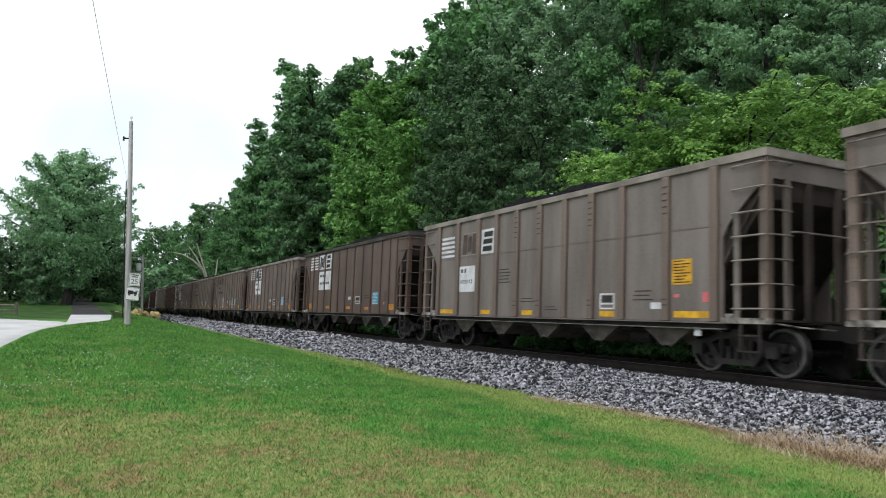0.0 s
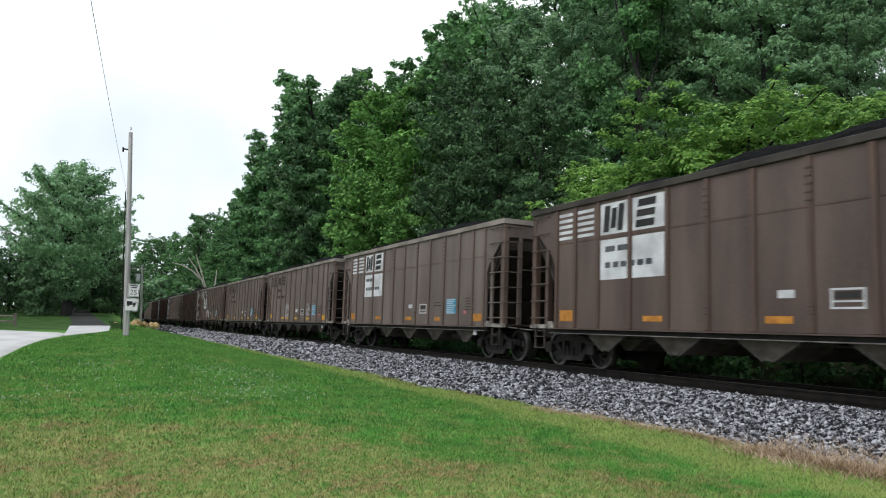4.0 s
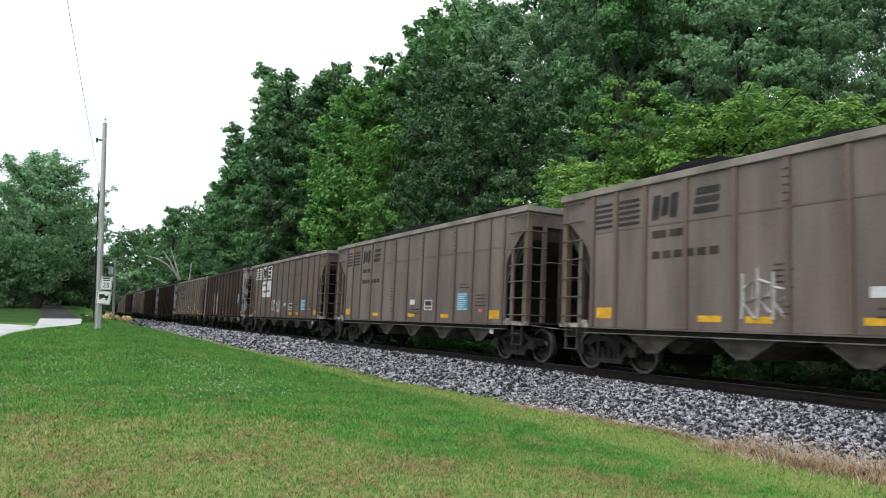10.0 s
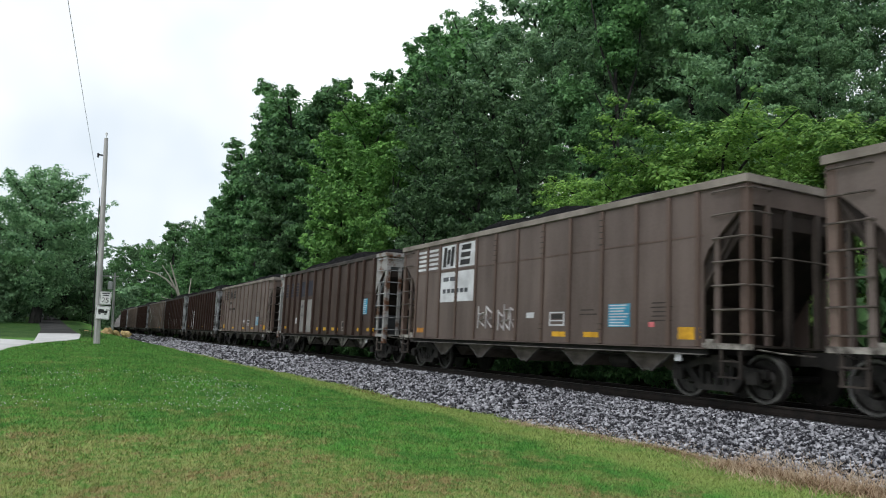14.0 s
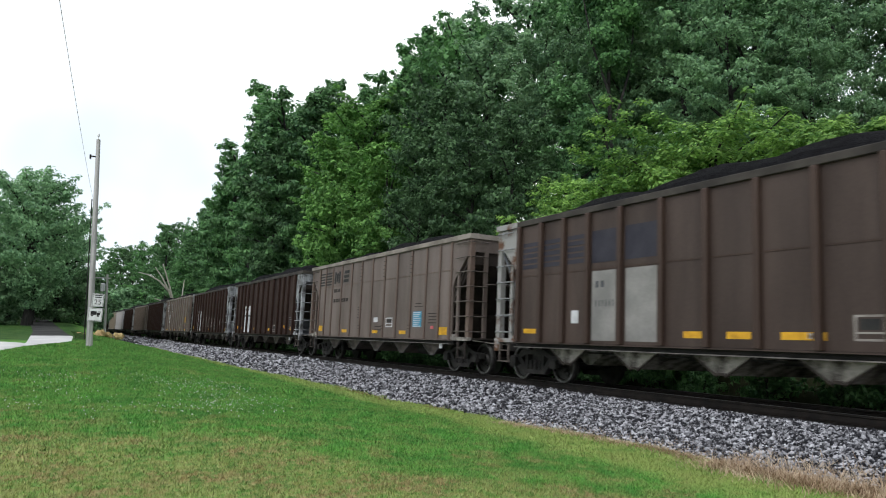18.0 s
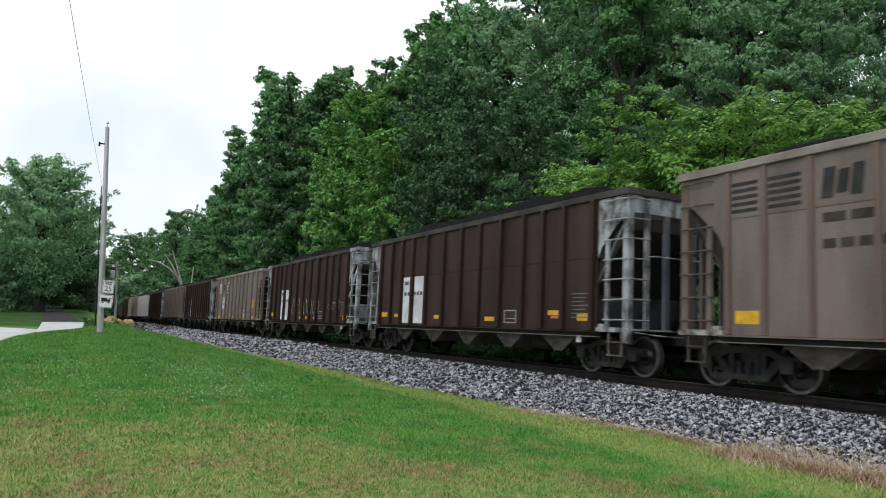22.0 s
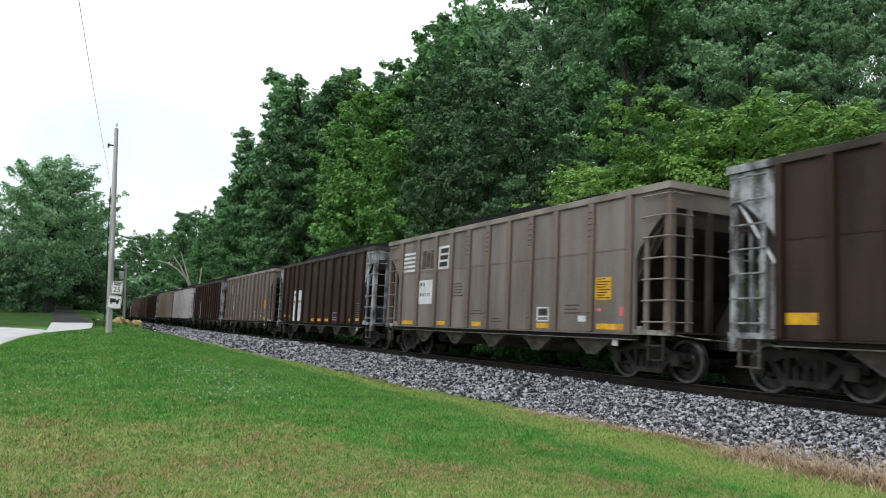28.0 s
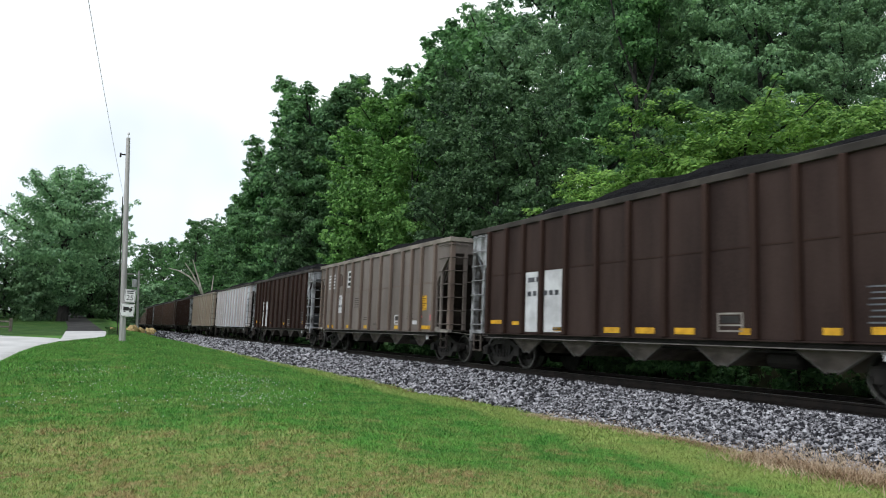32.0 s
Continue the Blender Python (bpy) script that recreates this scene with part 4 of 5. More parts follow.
STYLE = {
    "wide": dict(posts=(0.95, 2.36, 3.74, 4.85, 5.99, 7.15, 8.29, 9.38, 10.5, 11.9, 13.2), width=0.20, depth=0.085, rivets=(5.99, 7.15, 9.38, 11.9), seam=2.84),
    "flush": dict(posts=(0.84, 1.62, 2.52, 3.64, 4.81, 5.9, 7.0, 8.17, 9.28, 10.45, 11.56, 12.5, 13.25), width=0.11, depth=0.05, rivets=(5.9, 8.17, 10.45), seam=3.12),
    "ribbed": dict(posts=(0.78, 1.75, 2.67, 3.57, 4.65, 5.86, 7.0, 8.13, 9.25, 10.39, 11.28, 12.15, 13.25), width=0.13, depth=0.12, rivets=(), seam=2.67),
}


def stencil(bm, u0, u1, z0, z1, off):
    """A thin painted plate on the near side; u runs from the rear of the car, z from the rail."""
    return box(bm, -HALF_W - off, -HALF_W - off + 0.012, MID - u1, MID - u0, z0, z1)


def mark(car, name, spans, paint, off=0.010, label=""):
    bm = bmesh.new()
    for s in spans:
        stencil(bm, *s, off)
    return part(name, bm, paint, car, label)


def slant(bm, u0, u1, z0, z1, shear, off=0.014):
    y0, y1 = MID - u1, MID - u0
    a = [bm.verts.new((-HALF_W - off, y, z)) for y, z in ((y1, z0), (y0, z0), (y0 - shear, z1), (y1 - shear, z1))]
    bm.faces.new(a)
    return bm


def blocks_logo(car, u0, u1, z0, z1, paint, off=0.016, shear=0.06):
    """A slanted block emblem: three leaning bars."""
    w = u1 - u0
    bm = bmesh.new()
    slant(bm, u0 + 0.12 * w, u0 + 0.36 * w, z0, z1, shear, off)
    slant(bm, u0 + 0.70 * w, u0 + 0.92 * w, z0, z1, shear, off)
    slant(bm, u0 + 0.42 * w, u0 + 0.64 * w, z0 + 0.12 * (z1 - z0), z0 + 0.88 * (z1 - z0), shear, off)
    return part("emblem", bm, paint, car, "slanted block emblem")


def curl_logo(car, u0, u1, z0, z1, paint, off=0.016):
    """A block emblem of three stacked bars."""
    w, h = u1 - u0, z1 - z0
    bm = bmesh.new()
    for a0, a1, b0, b1 in ((0.14, 0.95, 0.74, 1.0), (0.08, 0.92, 0.38, 0.62), (0.03, 0.88, 0.0, 0.26)):
        slant(bm, u0 + a0 * w, u0 + a1 * w, z0 + b0 * h, z0 + b1 * h, 0.02, off)
    return part("emblem", bm, paint, car, "stacked block emblem")


def number_bars(car, u0, u1, z0, z1, paint, rows=2):
    h = (z1 - z0) / (rows * 2.7)
    for k in range(rows):
        z = z1 - h * (1 + 2.9 * k)
        w = (u1 - u0) * (0.5 if k == 0 and rows == 2 else 0.95)
        n = 2 if k == 0 and rows == 2 else 6
        for i in range(n):
            a = u0 + w * i / n
            mark(car, "number_bar", [(a + 0.03, a + w / n - 0.06, z, z + h)], paint, 0.016)


def scrawl(car, u0, u1, z0, z1, seed, bold):
    """Sprayed letters: faded thin loops, or bold upright strokes joined by bars."""
    r = random.Random(seed)
    bm = bmesh.new()
    n = max(2, int((u1 - u0) / (0.3 if bold else 0.55)))
    for k in range(n):
        c, h, w = u0 + (u1 - u0) * (k + 0.5) / n, (z1 - z0) * r.uniform(0.75, 1.0), 0.4 * (u1 - u0) / n
        strokes = []
        if bold:
            strokes.append([(c - w, 0), (c - w * 0.8, 0.5), (c - w * 0.9, 1)])
            strokes.append([(c - w * 0.9, r.uniform(0.6, 1)), (c + w, r.uniform(0.6, 1)), (c + w * 0.8, 0.45), (c - w * 0.7, r.uniform(0.3, 0.5)), (c + w, r.uniform(0.0, 0.15))])
        else:
            turns = r.uniform(3.5, 5.5)
            strokes.append([(c + w * math.cos(i / 11 * turns + k) * (0.8 + 0.4 * math.sin(3 * i / 11 * turns)), 0.5 + 0.5 * math.sin(i / 11 * turns * 1.3 + 0.4 * k)) for i in range(12)])
        for stroke in strokes:
            pts = [(-HALF_W - 0.012, MID - u, z0 + h * q) for u, q in stroke]
            tube(bm, pts, [0.032 if bold else 0.015] * len(pts), 4)
    return part("scrawl", bm, M_CHALKPALE if bold else M_CHALK, car, "pale spray paint scrawl")


def dressing(car, kind, k):
    """Stencils, reflectors and placards of each car."""
    for u0, u1, z0, z1 in DRESS[k].get("yellow", ()):
        mark(car, "reflector", [(u0, u1, z0 - 0.29, z1 - 0.29)], M_YELLOW, label="yellow reflector plate")
    for u0, u1, z0, z1 in DRESS[k].get("orange", ()):
        mark(car, "reflector", [(u0, u1, z0 - 0.29, z1 - 0.29)], M_ORANGE, label="dirty orange reflector plate")
    for u0, u1, z0, z1 in DRESS[k].get("notice", ()):
        z0, z1 = z0 - 0.29, z1 - 0.29
        mark(car, "placard", [(u0, u1, z0, z1)], M_YELLOW, label="yellow placard with lines of dark print")
        for i in range(8):
            z = z0 + (z1 - z0) * (i + 0.6) / 8.4
            mark(car, "placard_line", [(u0 + 0.05, u1 - 0.05 - 0.07 * (i * 5 % 3), z, z + 0.022)], M_BLACK, 0.012)
    for u0, u1, z0, z1 in DRESS[k].get("white", ()):
        mark(car, "panel", [(u0, u1, z0 - 0.29, z1 - 0.29)], M_WHITE, label="white stencil panel")
    for u0, u1, z0, z1 in DRESS[k].get("grey", ()):
        mark(car, "panel", [(u0, u1, z0 - 0.29, z1 - 0.29)], M_GREY, label="faded grey stencil panel")
    for u0, u1, z0, z1 in DRESS[k].get("pink", ()):
        mark(car, "tag", [(u0, u1, z0 - 0.29, z1 - 0.29)], M_PINK, label="small pink paint tag")
    for u0, u1, z0, z1 in DRESS[k].get("label", ()):
        z0, z1 = z0 - 0.29, z1 - 0.29
        mark(car, "label_frame", [(u0, u1, z0, z0 + 0.035), (u0, u1, z1 - 0.035, z1), (u0, u0 + 0.04, z0 + 0.035, z1 - 0.035), (u1 - 0.04, u1, z0 + 0.035, z1 - 0.035), (u0 + 0.04, u1 - 0.04, z0 + 0.11, z0 + 0.14)], M_CHALK if "grey" in DRESS[k] or "ink" in DRESS[k] else M_WHITE, label="stencilled frame")
        mark(car, "label_plate", [(u0 + 0.09, u1 - 0.09, z0 + 0.17, z1 - 0.06)], M_BLACK, 0.008, "dark stencilled plate")
    for u0, u1, z0, z1 in DRESS[k].get("blue", ()):
        z0, z1 = z0 - 0.29, z1 - 0.29
        mark(car, "placard", [(u0, u1, z0, z1)], M_BLUE, label="blue placard with lines of pale print")
        n = 8
        for i in range(n):
            mark(car, "placard_line", [(u0 + 0.04, u1 - 0.04 - 0.05 * (i * 3 % 4), z0 + (z1 - z0) * (i + 0.28) / n, z0 + (z1 - z0) * (i + 0.66) / n)], M_WHITE, 0.014)
    for u0, u1, z0, z1 in DRESS[k].get("lines", ()):
        z0, z1 = z0 - 0.29, z1 - 0.29
        n = max(2, int((z1 - z0) / 0.09))
        for i in range(n):
            mark(car, "print_line", [(u0 + 0.03 * (i % 3), u1 - 0.06 * ((i * 2) % 3), z0 + (z1 - z0) * (i + 0.32) / n, z0 + (z1 - z0) * (i + 0.6) / n)], DRESS[k].get("ink", M_GRIME), 0.011)
    for i, (u0, u1, z0, z1) in enumerate(DRESS[k].get("scrawl", ())):
        scrawl(car, u0, u1, z0 - 0.29, z1 - 0.29, k * 7 + i, k in (4, 6))
    for u0, u1, z0, z1 in DRESS[k].get("navy", ()):
        mark(car, "faded_block", [(u0, u1, z0 - 0.29, z1 - 0.29)], M_NAVY, 0.009, "faded navy paint block")
    look_of = DRESS[k].get("emblem", "")
    if look_of:
        pale = look_of in ("white", "mixed")
        ink = M_WHITE if pale else M_BLACK
        lo, hi = DRESS[k].get("band", (3.5, 4.2))
        lo, hi = lo - 0.29, hi - 0.29
        spans = ((1.07, 2.02),) if look_of == "mixed" else ((0.92, 1.48), (1.70, 2.34))
        for a, b in spans:
            n = 5
            for i in range(n):
                mark(car, "stripe", [(a, b, lo + (hi - lo) * (i + 0.2) / n, lo + (hi - lo) * (i + 0.72) / n)], ink, 0.012)
        if look_of == "white":
            mark(car, "emblem_panel", [(2.6, 3.56, lo, hi)], M_WHITE, 0.008, "white emblem panel")
        if look_of == "white" or look_of == "mixed":
            mark(car, "emblem_panel", [(3.72, 4.72, lo, hi) if look_of == "white" else (3.86, 4.66, lo, hi)], M_WHITE, 0.008, "white emblem panel")
        if look_of == "mixed":
            mark(car, "emblem_outline", [(2.48, 3.6, lo + 0.02, lo + 0.05), (2.48, 3.6, hi - 0.05, hi - 0.02), (2.48, 2.56, lo + 0.3, lo + 0.36), (2.48, 2.6, lo + 0.46, lo + 0.52)], M_CHALK, 0.009, "faded pale emblem outline")
            blocks_logo(car, 2.5, 3.6, lo + 0.06, hi - 0.06, M_RUSSET)
            curl_logo(car, 3.94, 4.6, lo + 0.08, hi - 0.08, M_BLACK)
        else:
            blocks_logo(car, 2.6, 3.46, lo + 0.06, hi - 0.06, M_BLACK)
            curl_logo(car, 3.8, 4.5, lo + 0.06, hi - 0.06, M_BLACK)
    for u0, u1, z0, z1 in DRESS[k].get("number", ()):
        number_bars(car, u0, u1, z0 - 0.29, z1 - 0.29, M_INK if DRESS[k].get("white") and len(DRESS[k]["white"]) > 1 else M_GRIME)


M_RUSSET = surface("brown_stencil_paint", (0.05, 0.032, 0.028), (0.08, 0.055, 0.045), 3, 30, 0.7, 0.03)


def rail_car(k, style, paint_name, ends=None):
    """A loaded coal hopper car with its trucks; the axis runs along the track, the near side faces the lawn."""
    st, paint = STYLE[style], PAINT[paint_name]
    endp = ends or paint
    grime = ends or M_GRIME
    car = thing("hopper_car", LABELS[(style, paint_name)], "train car", None, "cars of the coal train")
    for s in (-1, 1):
        x0, x1 = sorted((s * (HALF_W - 0.06), s * HALF_W))
        piece("side_sheet", paint, lambda: prism(bmesh.new(), SIDE, x0, x1), car, key=s)
    # The hopper and grimy end sheets carry the recess shade in their colours.
    piece("slope_hopper", M_UNDER, lambda: prism(bmesh.new(), CORE, -HALF_W + 0.08, HALF_W - 0.08), car, label="sloped inner hopper, recess shade put into its dark colour")
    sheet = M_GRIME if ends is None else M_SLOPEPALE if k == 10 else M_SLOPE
    rim = M_RIMLIT if paint_name in ("tan", "taupe", "cocoa", "stone") else M_RIMDARK
    rungs = M_RUNGPALE if ends is not None else M_RUNG if style == "wide" else M_RUNGDARK
    for s in (-1, 1):
        x0, x1 = sorted((s * (HALF_W - 0.08), s * (HALF_W + 0.07)))
        piece("top_chord", rim, lambda: bevelled(boxes((x0, x1, -6.4, 6.4, RIM - 0.15, RIM))), car, key=s)
        x2, x3 = sorted((s * (HALF_W - 0.16), s * (HALF_W - 0.04)))
        piece("side_sill", M_IRON, lambda: boxes((x2, x3, -6.4, 6.4, SILL + 0.01, SILL + 0.126)), car, key=s)
        x4, x5 = sorted((s * (HALF_W - 0.03), s * (HALF_W + 0.075)))
        piece("sill_ledge", paint, lambda: boxes((x4, x5, -6.4, 6.4, SILL + 0.10, SILL + 0.126)), car, label="dusty folded ledge", key=s)
        piece("sill_flange", M_LIP, lambda: boxes((x4, x5, -6.4, 6.4, SILL - 0.012, SILL + 0.008)), car, label="thin bare steel flange", key=s)
        piece("seam_strip", POST[paint_name], lambda: boxes((min(s * HALF_W, s * (HALF_W + 0.014)), max(s * HALF_W, s * (HALF_W + 0.014)), -SIDE_END, SIDE_END, st["seam"], st["seam"] + 0.028)), car, key=(s, style))
    for s in (-1, 1):
        y0, y1 = sorted((s * 6.4, s * 7.4))
        piece("end_chord", endp if k in (7, 10) else rim, lambda: boxes((-HALF_W - 0.07, -HALF_W + 0.08, y0, y1, RIM - 0.15, RIM), (HALF_W - 0.08, HALF_W + 0.07, y0, y1, RIM - 0.15, RIM), (-HALF_W + 0.08, HALF_W - 0.08, min(s * 7.26, s * 7.4), max(s * 7.26, s * 7.4), RIM - 0.15, RIM)), car, key=s)
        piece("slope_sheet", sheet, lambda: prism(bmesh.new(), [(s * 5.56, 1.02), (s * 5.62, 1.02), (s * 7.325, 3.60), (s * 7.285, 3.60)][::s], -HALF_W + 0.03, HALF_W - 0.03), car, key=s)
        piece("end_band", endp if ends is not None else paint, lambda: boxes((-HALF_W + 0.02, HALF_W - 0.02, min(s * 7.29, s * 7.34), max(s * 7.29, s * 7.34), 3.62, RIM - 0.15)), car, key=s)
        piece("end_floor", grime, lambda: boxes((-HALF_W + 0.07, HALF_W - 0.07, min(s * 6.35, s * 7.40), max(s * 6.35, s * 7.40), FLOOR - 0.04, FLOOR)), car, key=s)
        piece("floor_angle", M_DUSTED if ends is None else endp, lambda: boxes((-HALF_W - 0.03, -HALF_W + 0.066, min(s * 6.33, s * 7.40), max(s * 6.33, s * 7.40), FLOOR - 0.09, FLOOR + 0.015), (-HALF_W - 0.02, -HALF_W + 0.05, min(s * 6.40, s * 6.58), max(s * 6.40, s * 6.58), FLOOR + 0.018, FLOOR + 0.09)), car, label="pale dusty steel angle", key=s)
        if ends is not None:
            for side in (-1, 1):
                x0, x1 = sorted((side * (HALF_W - 0.062), side * (HALF_W + 0.012)))
                piece("end_gusset", endp, lambda: prism(bmesh.new(), [(s * 6.36, 4.0), (s * 7.28, 4.0), (s * 7.28, 3.56), (s * 6.96, 3.34), (s * 6.47, 2.88), (s * 6.36, 2.66)][::s], x0, x1), car, key=(s, side))
            piece("corner_box", M_RUSTEND if style == "ribbed" and paint_name == "umber" else M_ENDWHITE, lambda: lathe(bmesh.new(), [(0.72, 0.08), (0.74, 0.11), (1.02, 0.11), (1.04, 0.08)], 10, "z"), car, (-HALF_W + 0.04, s * 7.30, 0), label="pale stained corner fitting")
            if s < 0 and k in (7, 10):
                piece("brake_gear", M_BROWNRUST, lambda: brake_gear(s), car, label="rusty hand brake wheel and housing", key=s)
        for x in (-0.42, 0.42):
            piece("end_post", grime if ends is None or k == 10 else M_SLOPE, lambda: boxes((x - 0.06, x + 0.06, min(s * 7.25, s * 7.36), max(s * 7.25, s * 7.36), FLOOR, 3.62)), car, key=(s, x))
        for side in (-1, 1):
            x = side * (HALF_W - 0.07)
            piece("corner_post", endp if ends is not None else POST[paint_name], lambda: bevelled(boxes((x - 0.09, x + 0.08, min(s * 7.18, s * 7.36), max(s * 7.18, s * 7.36), FLOOR, RIM - 0.15))), car, key=(s, side))
            ladder = piece("side_ladder", endp, lambda: stile_shape(s, side), car, key=(s, side))
            for i in range(7 if side < 0 else 0):
                piece("rung", rungs, lambda: side_rung(s, side), ladder, (0, 0, 1.24 + i * 0.445), key=(s, side))
        ladder = piece("end_ladder", endp, lambda: boxes((-1.07, -0.95, min(s * 7.28, s * 7.36), max(s * 7.28, s * 7.36), FLOOR, 3.64)), car, key=s)
        for i in range(7):
            piece("rung", rungs, lambda: end_rung(s), ladder, (0, 0, 1.24 + i * 0.445), key=("end", s))
        piece("handrail", rungs, lambda: tube(bmesh.new(), [(-0.98, s * 7.36, 2.66), (-0.9, s * 7.45, 2.66), (1.3, s * 7.45, 2.66), (1.38, s * 7.36, 2.66)], [0.02] * 4, 5), car, key=s)
        piece("coupler", M_IRON, lambda: boxes((-0.13, 0.13, min(s * 7.3, s * 8.12), max(s * 7.3, s * 8.12), 0.72, 0.98), (-0.2, 0.2, min(s * 7.85, s * 8.12), max(s * 7.85, s * 8.12), 0.68, 1.0)), car, key=s)
        piece("air_hose", M_IRON, lambda: tube(bmesh.new(), [(0.35, s * 7.5, 0.9), (0.33, s * 7.8, 0.55), (0.2, s * 8.1, 0.5)], [0.03, 0.03, 0.03], 6), car, key=s)
        piece("cut_lever", M_DUSTED, lambda: tube(bmesh.new(), [(-HALF_W + 0.1, s * 7.46, 0.98), (-0.9, s * 7.5, 0.93), (-0.3, s * 7.75, 0.9)], [0.016] * 3, 5), car, key=s)
        piece("sill_step", M_GRIME if ends is None else M_RUNGDARK, lambda: stirrup_shape(s), car, key=s)
    for u in st["posts"]:
        y = MID - u
        for s in (-1, 1):
            x0, x1 = sorted((s * HALF_W, s * (HALF_W + st["depth"])))
            piece("side_post", POST[paint_name], lambda: bevelled(boxes((x0, x1, -st["width"] / 2, st["width"] / 2, SILL + 0.13, RIM - 0.152)), 0.014), car, (0, y, 0), key=(style, s))
    ends_u = (0.76,) + tuple(st["posts"]) + (13.38,)
    for i, (a, b) in enumerate(zip(ends_u, ends_u[1:])):
        a, b = a + st["width"] / 2 + 0.012, b - st["width"] / 2 - 0.012
        if b - a > 0.2:
            for z0, z1 in ((SILL + 0.14, st["seam"] - 0.006), (st["seam"] + 0.034, RIM - 0.155)):
                piece("side_plate", PLATE[paint_name], lambda: boxes((-HALF_W - 0.004, -HALF_W + 0.004, MID - b, MID - a, z0, z1)), car, key=(style, i, z0))
    for u in st["rivets"]:
        for z in (1.3, 1.42, 3.22, 3.36, 3.5, 3.64, 3.78):
            piece("weld_tab", M_GRIME, lambda: boxes((-HALF_W - st["depth"] - 0.012, -HALF_W - st["depth"] + 0.002, -0.07, 0.07, 0, 0.022)), car, (0, MID - u, z), key=style)
    piece("centre_sill", M_IRON, lambda: boxes((-0.2, 0.2, -7.3, 7.3, 0.72, 0.99)), car)
    for i in range(5):
        bay = piece("discharge_bay", M_DUSTED if paint_name == "umber" else M_BAY, lambda: bay_shape(i in (0, 4)), car, (0, (i - 2) * 2.29, 0), key=i in (0, 4))
        piece("bay_lip", M_LIP if paint_name != "umber" else M_GRIME, lip_shape, bay, label="bare steel lip")
    piece("brake_tank", M_IRON, lambda: lathe(bmesh.new(), [(-0.36, 0.1), (-0.32, 0.18), (0.32, 0.18), (0.36, 0.1)], 14, "y"), car, (-0.9, -3.44, 0.66))
    piece("brake_lever", M_IRON, lambda: boxes((-1.24, -1.2, -3.9, 3.9, SILL - 0.09, SILL - 0.05)), car)
    piece("stencil_tab", M_WHITE, lambda: boxes((-HALF_W - 0.03, -HALF_W, -0.08, 0.08, SILL - 0.15, SILL + 0.01)), car, (0, -5.72, 0))
    piece("coal_load", M_COAL, coal_heap(k % 5, 0.69 if paint_name in ("brown", "umber") else 0.59), car, label="heaped black coal", key=(k % 5, paint_name in ("brown", "umber")))
    for s in (-1, 1):
        truck = piece("truck", M_TRUCK, frame_shape, car, (0, s * 6.2, 0), "cast iron truck frame with springs")
        for a in (-0.89, 0.89):
            wheels = piece("wheelset", M_WHEEL, wheel_shape, truck, (0, a, 0.456), "worn steel wheelset")
            if k < 15:
                piece("tread", M_TREAD, tread_shape, wheels, label="worn wheel rim, highlight put into its pale colour")
            WHEELS.append((k, wheels, a))
    if k in DRESS:
        dressing(car, style, k)
    return car


LABELS = {
    ("wide", "tan"): "dusty tan coal hopper car with wide side posts",
    ("flush", "taupe"): "taupe coal hopper car with flush side seams",
    ("flush", "cocoa"): "cocoa brown coal hopper car with flush side seams",
    ("flush", "russet"): "rusty brown coal hopper car with flush side seams",
    ("ribbed", "brown"): "dark brown ribbed coal hopper car with pale silver ends",
    ("ribbed", "umber"): "worn umber brown ribbed coal hopper car with rusty white ends",
    ("ribbed", "silver"): "pale silver ribbed coal hopper car",
    ("ribbed", "stone"): "pale tan ribbed coal hopper car",
    ("ribbed", "russet"): "rusty brown ribbed coal hopper car",
    ("ribbed", "tan"): "tan ribbed coal hopper car",
}
WIDE_YELLOW = ((1.12, 2.06, 1.34, 1.47), (3.94, 4.5, 1.34, 1.47), (6.28, 6.82, 1.34, 1.47), (9.70, 10.23, 1.34, 1.47), (12.1, 13.06, 1.35, 1.48))
WIDE = dict(emblem="mixed", band=(3.18, 3.94), white=((2.44, 3.5, 2.04, 2.86), (11.42, 11.8, 1.52, 1.66)), number=((2.54, 3.42, 2.12, 2.78),), yellow=WIDE_YELLOW,
            label=((9.70, 10.23, 1.51, 1.88),), notice=((12.05, 12.6, 2.02, 2.54),), pink=((12.09, 12.25, 1.76, 1.83), (12.88, 13.08, 1.66, 1.86)),
            lines=((4.98, 5.65, 2.23, 2.7), (6.2, 6.92, 1.67, 1.84), (7.4, 7.98, 1.46, 1.6), (10.85, 11.5, 1.68, 1.96)))
PALE = dict(emblem="white", band=(3.48, 4.22), white=((2.6, 3.56, 2.42, 3.36), (3.72, 4.72, 2.42, 3.36), (7.5, 7.83, 1.88, 2.02)), number=((2.75, 4.5, 2.5, 3.2),),
            orange=((1.0, 1.6, 1.45, 1.72), (4.06, 4.65, 1.46, 1.58), (7.23, 7.79, 1.44, 1.57), (9.78, 10.22, 1.43, 1.55), (12.6, 13.14, 1.43, 1.66)),
            label=((8.5, 9.1, 1.68, 2.02),), blue=((10.7, 11.38, 1.66, 2.16),), pink=((11.95, 12.1, 1.66, 1.76),), lines=((12.0, 12.6, 1.75, 2.2), (9.7, 10.3, 1.9, 2.1)))
